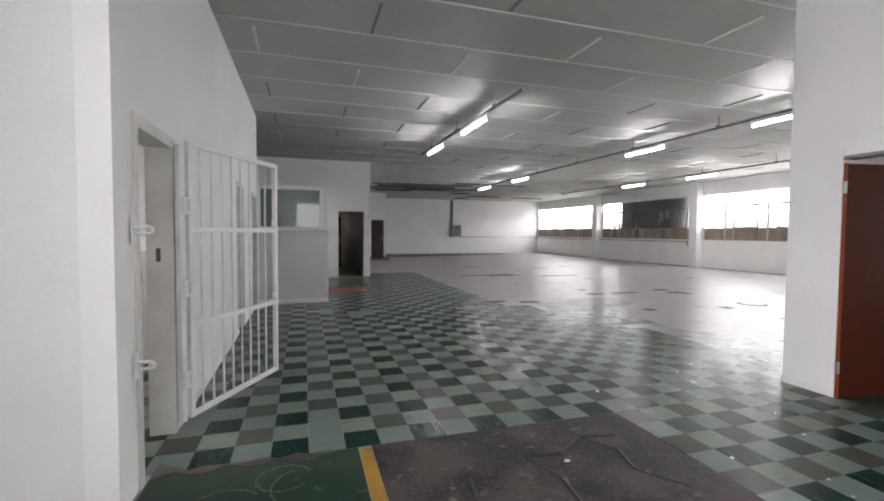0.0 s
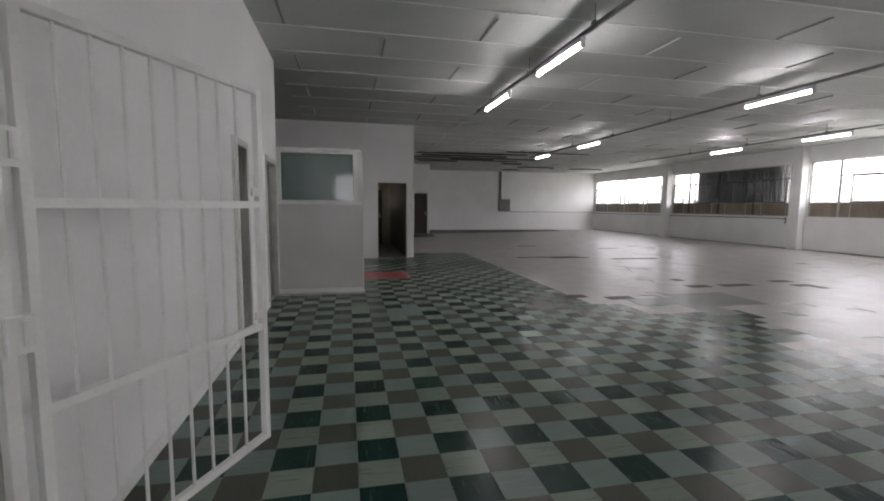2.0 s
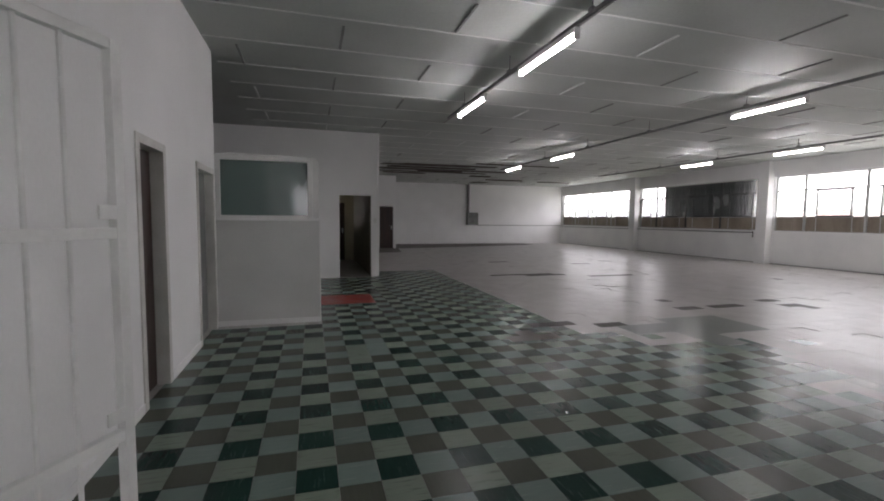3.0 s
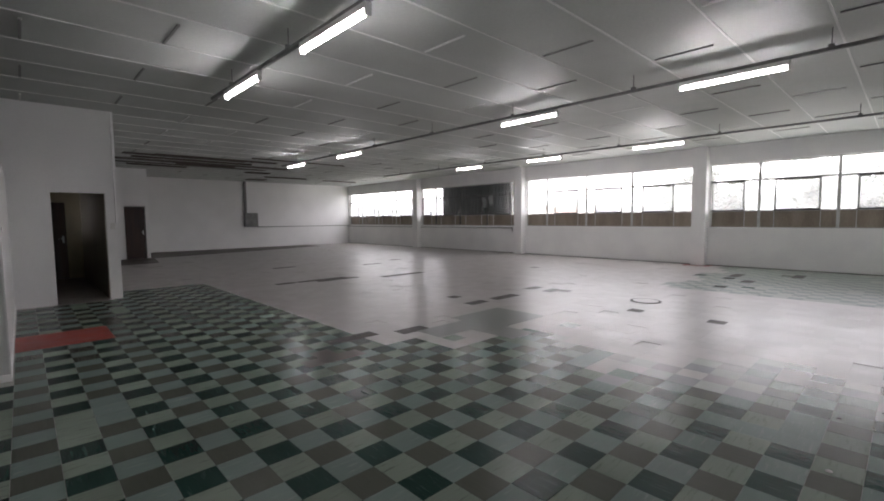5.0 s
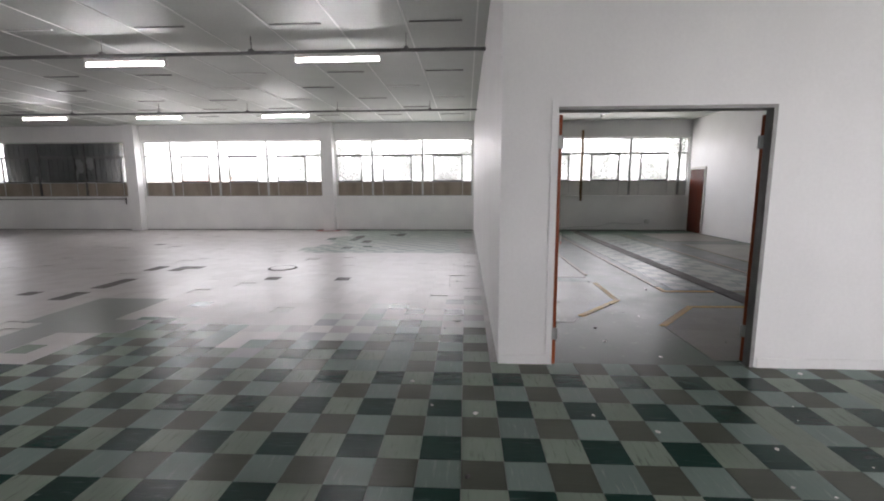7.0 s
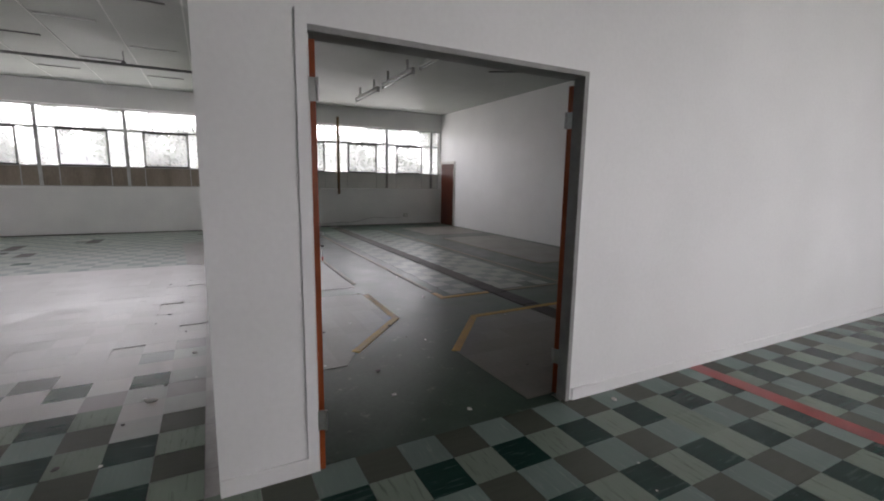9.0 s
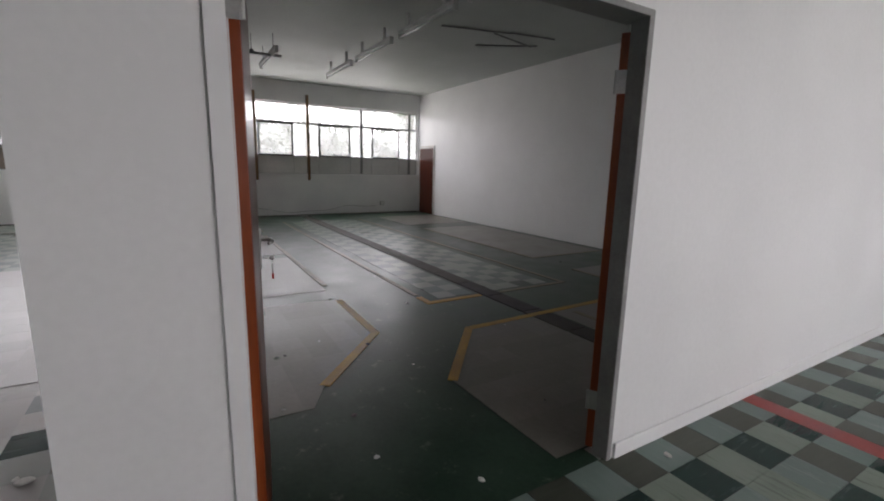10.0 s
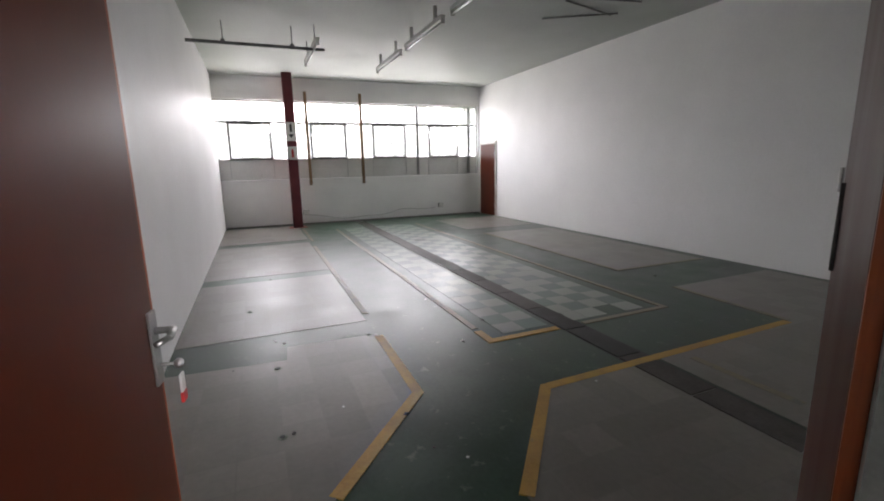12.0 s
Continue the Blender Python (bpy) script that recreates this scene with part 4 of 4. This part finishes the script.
GREYAREAS = [
    [(1.16, -0.10), (1.16, -0.90), (1.40, -1.03), (2.12, -1.67), (3.23, -1.69), (3.26, -0.95), (3.0, -0.93), (3.06, -0.10)],
    rect(3.60, 5.65, -1.68, -0.10), rect(5.95, 8.5, -1.70, -0.10), rect(8.85, 11.2, -1.72, -0.10),
    [(0.13, -1.82), (1.07, -1.80), (1.84, -2.45), (1.85, -3.19), (0.13, -3.19)],
    [(0.13, -3.45), (1.85, -3.45), (1.92, -5.09), (3.16, -5.15), (3.20, -6.87), (0.13, -6.87)],
    rect(8.5, 10.4, -6.86, -5.12), rect(4.06, 7.84, -6.80, -5.20),
]
structure("painted_floor", "dark green painted floor of the side room", GREENPAINT, (0.122, XW - 0.002, YS + 0.002, -3.42, 0, 0.0035), (0.122, XW - 0.002, -3.195, -0.102, 0, 0.0035), (0.021, 0.122, DY0 + 0.05, DY1 - 0.02, 0, 0.0035), category="floor")
for pts in GREYAREAS:
    a = sum(p[0] * q[1] - q[0] * p[1] for p, q in zip(pts, pts[1:] + pts[:1]))
    patch("floor_area", "scuffed grey painted floor area", GREYPAINT, pts if a > 0 else pts[::-1], 0.0065)
for pts in ([(1.40, -1.03), (2.12, -1.67), (3.17, -1.69)], [(1.07, -1.80), (1.84, -2.45), (1.92, -5.08)], [(2.9, -2.50), (2.66, -2.50), (2.67, -3.17)]):
    tagged(part("floor_line", line(pts, 0.07), YELLOW), "worn yellow floor marking line", "floor line", "yellow floor lines")
for pts in ([(1.75, -3.68), (1.03, -3.69)], [(3.8, -1.72), (8.0, -1.74)], [(8.6, -1.78), (10.5, -1.80)], [(4.05, -6.8), (4.05, -5.19), (7.85, -5.19)], [(10.1, -2.50), (2.96, -2.50)], [(2.67, -3.45), (2.69, -4.46), (10.1, -4.46)], [(1.93, -5.12), (3.16, -5.16)]):
    tagged(part("floor_line", line(pts, 0.06), FADED), "nearly worn-off yellow floor marking line", "floor line", "yellow floor lines")
ch = thing("floor_channel", "dark steel covered drain channel across the floor", "drain", kind="structure")
for i in range(18):
    x = 0.16 + i * 0.61
    if x + 0.6 < XW:
        part("cover_plate", boxes((x, x + 0.6, -3.415, -3.20, 0, 0.008), bevel=0.002), GRATE if i in (3, 4) else CHANNEL, ch)
part("edge_gap", boxes((0.16, XW - 0.1, -3.435, -3.42, 0, 0.0045), (0.16, XW - 0.1, -3.195, -3.182, 0, 0.0045)), INK, ch)
for x, y in ((2.87, -0.86), (1.97, -0.84), (3.24, -1.62), (4.36, -0.66), (5.68, -0.91), (3.61, -5.37)):
    bm = bmesh.new()
    bmesh.ops.create_cone(bm, cap_ends=True, segments=14, radius1=0.026, radius2=0.020, depth=0.004, matrix=pose(x, y, 0.0085))
    hole = tagged(part("bolt_hole", bm, SCUFF), "chipped bolt hole left in the painted floor", "floor mark", "bolt holes", kind="structure")
    bm = bmesh.new()
    bmesh.ops.create_cone(bm, cap_ends=True, segments=12, radius1=0.015, radius2=0.013, depth=0.003, matrix=pose(x, y, 0.0118))
    part("socket", bm, INK, hole)
patch("floor_patch", "grey floor patch along the partition", GREYPAINT, [(6.1, 0.05), (9.2, 0.05), (8.9, 0.55), (7.2, 0.42), (6.2, 0.36)], 0.0075)
patch("floor_patch", "pale strip of floor by the window wall", TILES[5], [(8.6, 5.4), (10.4, 5.4), (11.0, 8.6), (10.2, 9.1)], 0.0072)
patch("floor_patch", "dark brown bare floor along the far wall", BROWNFLOOR, [(-2.2, 18.6), (-0.2, 18.9), (0.1, 21.3), (4.0, 22.2), (8.6, 23.4), (8.6, 25.1), (0.06, 25.1), (0.06, 21.45), (-2.2, 21.45)], 0.0075)
patch("floor_patch", "red painted floor patch", REDPAINT, rect(-3.87, -2.93, 7.40, 8.30), 0.0065)
patch("floor_patch", "red painted floor strip from the doorway wall", REDPAINT, rect(-2.6, -0.015, -3.42, -3.28), 0.0065)
patch("floor_patch", "bare dark bitumen patch with cracks", BLACKSCREED, rect(-3.93, -2.04, -3.6, -0.166), 0.003)
patch("floor_patch", "dark green painted patch", GREENPAINT, [(WO + 0.01, -3.6), (-4.02, -3.6), (-4.02, -0.166), (-5.18, -0.166), (-5.18, YR), (WO + 0.01, YR)], 0.003)
tagged(part("floor_line", line([(-3.975, -3.6), (-3.975, -0.20)], 0.075), YELLOW), "worn yellow floor marking line", "floor line", "yellow floor lines")

patch("floor_patch", "red paint round a pilaster foot", REDPAINT, rect(XW - 0.50, XW - 0.005, 4.50, 5.26), 0.0068)
bm = bmesh.new()
bmesh.ops.create_cone(bm, cap_ends=True, segments=32, radius1=0.26, radius2=0.25, depth=0.008, matrix=pose(4.25, 3.6, 0.008))
cover = tagged(part("manhole_cover", bm, CHANNEL), "round dark manhole cover in the floor", "manhole cover")
bm = bmesh.new()
bmesh.ops.create_cone(bm, cap_ends=True, segments=32, radius1=0.21, radius2=0.21, depth=0.004, matrix=pose(4.25, 3.6, 0.0125))
part("lid", bm, TILES[4], cover)
sw = thing("light_switch", "white light switch on the corridor wall end", "switch")
part("plate", boxes((-2.49, -2.42, 10.938, 10.949, 1.35, 1.47), bevel=0.003), PLASTIC, sw)
part("rocker", boxes((-2.47, -2.44, 10.932, 10.938, 1.39, 1.43)), LAMPBODY, sw)
# Thin white rod imitates the highlight along the wall end's edge.
tagged(part("pipe", rod(bmesh.new(), (-2.40, 10.93, 1.47), (-2.40, 10.93, H - 0.002), 0.011, 8), WALL), "white rod imitating the highlight on the corridor wall end", "pipe")

patch("floor_patch", "dull green underlay where tiles are gone", DULLGREEN, [(0.02, 4.43), (0.60, 4.43), (0.60, 3.74), (1.05, 3.74), (1.05, 4.20), (1.98, 4.20), (1.98, 5.12), (0.9, 5.12), (0.9, 4.88), (0.02, 4.88)], 0.0072)
patch("floor_patch", "brown adhesive where tiles broke out", BROWNFLOOR, [(-1.70, 4.52), (-1.02, 4.52), (-1.02, 4.75), (-1.25, 4.75), (-1.25, 4.98), (-1.48, 4.98), (-1.48, 4.75), (-1.70, 4.75)], 0.0066)
edge = [(-5.18, -0.04), (-5.18, -0.24)] + [(-5.15 + 0.09 * k, -0.21 + 0.035 * math.sin(k * 1.9)) for k in range(1, 12)] + [(-4.1 - 0.1 * k, -0.155 + 0.02 * math.sin(k * 2.7)) for k in range(1, 10)]
patch("floor_patch", "brown worn edge between tiles and green paint", BROWNFLOOR, edge, 0.0066)
for cx, cy, r0, a0, a1 in ((-4.46, -0.41, 0.13, 0.3, 5.6), (-4.30, -0.52, 0.20, 2.0, 4.4), (-4.75, -0.62, 0.16, 0.5, 3.0)):
    bm = bmesh.new()
    steps = 18
    for k in range(steps):
        t0, t1 = a0 + (a1 - a0) * k / steps, a0 + (a1 - a0) * (k + 0.8) / steps
        w = 0.006 + 0.006 * math.sin(k * 1.7) ** 2
        slab(bm, [((cx + math.cos(t) * (r0 + s) * 1.1), (cy + math.sin(t) * (r0 + s))) for t, s in ((t0, 0), (t0, w), (t1, w), (t1, 0))][::-1], 0.003, 0.0042)
    tagged(part("scuff_mark", bm, SCUFF), "pale curved scuff on the green floor paint", "floor mark", "scuff marks", kind="structure")

for pts in ([(-3.7, -0.9), (-3.45, -0.72), (-3.3, -0.76), (-3.05, -0.58), (-2.8, -0.62), (-2.55, -0.45), (-2.3, -0.50), (-2.08, -0.38)], [(-3.45, -0.72), (-3.5, -0.98), (-3.3, -1.2), (-3.36, -1.5)], [(-2.55, -0.45), (-2.42, -0.68), (-2.48, -0.9), (-2.3, -1.15)], [(-3.05, -0.58), (-2.95, -0.85), (-2.98, -1.1), (-2.8, -1.4), (-2.85, -1.75)]):
    bm = bmesh.new()
    for k, (p, q) in enumerate(zip(pts, pts[1:])):
        rod(bm, (*p, -0.004), (*q, -0.004), 0.012 + 0.006 * (k % 2), 6)
    tagged(part("floor_crack", bm, INK), "dark crack across the bare bitumen", "floor crack", "floor cracks", kind="structure")

# ---- crumbs on the floor ----
rnd = random.Random(11)
for k in range(60):
    if k < 26:
        x, y = rnd.uniform(-4.9, -0.3), rnd.uniform(-2.9, 1.0)
    elif k < 44:
        x, y = rnd.uniform(0.3, 5.0), rnd.uniform(-3.0, -0.3)
    else:
        x, y = rnd.uniform(0.2, 5.0), rnd.uniform(0.1, 1.2)
    bm = bmesh.new()
    r = rnd.uniform(0.006, 0.018)
    bmesh.ops.create_icosphere(bm, subdivisions=1, radius=r)
    for v in bm.verts:
        v.co.x *= rnd.uniform(0.7, 1.6)
        v.co.y *= rnd.uniform(0.7, 1.3)
        v.co.z = v.co.z * 0.35 + r * 0.33
    ob = tagged(part("crumb", bm, DEBRIS if rnd.random() < 0.55 else DARKDEBRIS), "small crumb of broken plaster or tile on the floor", "debris", "crumbs on the floor")
    ob.matrix_basis = pose(x, y, 0.006, 0, 0, rnd.uniform(0, 360))

for x, y, r in ((1.14, 0.37, 0.034), (1.93, 0.15, 0.026), (1.36, 0.31, 0.015), (1.98, -0.9, 0.016), (0.18, -1.4, 0.018), (-0.13, -2.33, 0.022)):
    bm = bmesh.new()
    bmesh.ops.create_icosphere(bm, subdivisions=2, radius=r)
    for v in bm.verts:
        v.co.x *= rnd.uniform(0.9, 1.3)
        v.co.y *= rnd.uniform(0.6, 0.9)
        v.co.z = v.co.z * 0.3 + r * 0.28
    ob = tagged(part("paint_flake", bm, DEBRIS if r > 0.016 else DARKDEBRIS), "flake of broken plaster lying on the tiles", "debris", "flakes on the floor")
    ob.matrix_basis = pose(x, y, 0.006, 0, 0, rnd.uniform(0, 360))

# ---- floor tiles ----
T = 0.2286
TX, TY = 0.135 - T / 2, -0.047 - T / 2
rnd = random.Random(4)


def bare(x, y):
    """Where the tiles are gone."""
    if y < -0.20 and -5.3 < x < -2.06 and y > -3.6:
        return True
    if y > 11.9:
        return True
    edge = -0.66 if y > 4.7 else 0.62 + 0.35 * math.sin(y * 2.3) + 0.2 * math.sin(y * 7.1 + 1)
    if 4.0 < y <= 4.7:
        edge = -0.2
    if 6.3 < x and y < 4.0 + 0.2 * math.sin(x * 3):
        return rnd.random() < 0.06
    if x > edge:
        return not (x < edge + 0.9 and y < 4.5 and rnd.random() < 0.35 * (edge + 0.9 - x) / 0.9)
    return False


def worn(x, y):
    """Pale worn tiles beyond the bare edge, a border paled by wear and painted glare, and the faded corner by the
    windows.
    """
    if x > 6.3 and y < 4.0 + 0.2 * math.sin(x * 3):
        return 2
    if y < 3.7 and x < 1.35 + 0.5 * math.sin(y * 1.7) + max(0.0, 0.9 - y) and rnd.random() < 0.8:
        return 3
    return 1


colour = lambda i, j: (0 if j % 2 == 0 else 1) if i % 2 == 0 else (2 if j % 2 == 0 else 3)
g, zt = 0.0012, 0.005
tile_mesh = []
for mat in TILES[:4]:
    bm = bmesh.new()
    box(bm, -T / 2 + g, T / 2 - g, -T / 2 + g, T / 2 - g, -0.004, 0.0, bevel=0.0)
    tile_mesh.append(mesh_of("tile", bm, mat))
joined = [([], []) for _ in TILES]
singles = 0
def lay(x, y, i, j, single, look_of=0):
    k = colour(i, j)
    if look_of == 1:
        k = 4 if rnd.random() < (0.55 if (i + j) % 2 else 0.35) else 5
    elif look_of == 2:
        k = 6 if (i + j) % 2 and rnd.random() < 0.95 else 7
    elif look_of == 3:
        k = (8, 10, 10, 9)[colour(i, j)] if rnd.random() < 0.85 else rnd.choice((4, 5))
    elif rnd.random() < 0.02:
        k = rnd.choice((1, 2, 3))
    a, c, z = rnd.gauss(0, 0.0016), rnd.gauss(0, 0.0016), zt + rnd.uniform(-0.0006, 0.0006)
    if single:
        o = new("tile", tile_mesh[k])
        o.parent = floor
        o.matrix_basis = Matrix.Translation((x, y, z)) @ Euler((a, c, 0)).to_matrix().to_4x4()
        return
    v, f = joined[k]
    n = len(v)
    h = T / 2 - (g if k < 4 else 0.0002)
    for dx, dy in ((-h, -h), (h, -h), (h, h), (-h, h)):
        v.append((x + dx, y + dy, z + a * dy - c * dx))
    for dx, dy in ((-h, -h), (h, -h), (h, h), (-h, h)):
        v.append((x + dx, y + dy, 0.0))
    f.extend([(n, n + 1, n + 2, n + 3)] + [(n + 4 + q, n + 4 + (q + 1) % 4, n + (q + 1) % 4, n + q) for q in range(4)])


for i in range(-36, 50):
    for j in range(-31, 110):
        x, y = TX + (i + 0.5) * T, TY + (j + 0.5) * T
        inside = -5.2 < x < XW - 0.1 and y < YF - 0.1 and ((y > 0.05) or (x < -0.08 and y > -7.0))
        wash = -8 < x <= -5.2 and -0.42 < y < 2.4
        if x < -3.95 and y > 6.1 or x < -2.4 and y > 10.9:
            inside = False
        side = 2.78 < x < 10.0 and (-3.2 < y < -2.6 or -4.38 < y < -3.46)
        side = side or (4.4 < x < 5.4 or 6.3 < x < 7.5) and -6.5 < y < -5.6
        if side and (rnd.random() > (0.985 if y > -5 else 0.6)):
            continue
        gone = inside and bare(x, y)
        pale = inside and (gone or worn(x, y) == 2) and not (y < -0.2) and rnd.random() > 0.025
        if (inside and not gone) or wash or side or pale:
            near = -4.6 < x < -1.6 and -0.2 < y < 3.6 and singles < 230 or -1.6 < x < -0.1 and -2.9 < y < 0.0 and singles < 300
            if near:
                singles += 1
            lay(x, y, i, j, near and not pale, 2 if side else worn(x, y) if pale else 0)
# dark adhesive squares where single tiles broke out
rows = [(1.96, 5.58, 2, 1), (2.75, 5.70, 3, 1), (3.95, 5.86, 2, 1), (4.1, 5.4, 2, 1), (4.3, 5.15, 1, 1), (3.42, 3.37, 1, 1), (3.36, 2.2, 1, 1), (3.2, 9.8, 6, 1), (0.7, 10.5, 8, 1),
        (2.3, 6.3, 1, 1), (1.4, 10.2, 5, 1), (4.4, 12.8, 3, 1), (6.0, 13.5, 2, 1), (2.0, 13.8, 3, 1), (-0.9, 5.25, 3, 1), (-0.2, 4.95, 2, 1), (7.5, 8.2, 1, 1), (9.0, 3.4, 3, 1), (8.2, 2.9, 2, 1), (9.8, 2.2, 3, 1)]
for x, y, nx, ny in rows:
    i, j = math.floor((x - TX) / T), math.floor((y - TY) / T)
    tagged(part("bare_square", boxes((TX + i * T, TX + (i + nx) * T, TY + j * T, TY + (j + ny) * T, 0, 0.0058)), BLACKSCREED), "dark adhesive left where tiles broke out", "floor patch", kind="structure")
for k, (v, f) in enumerate(joined):
    me = bpy.data.meshes.new("floor_tiles")
    me.from_pydata(v, [], f)
    me.materials.append(TILES[k])
    o = tagged(new("floor_tiles", me), kind="stuff")
    o.parent = floor
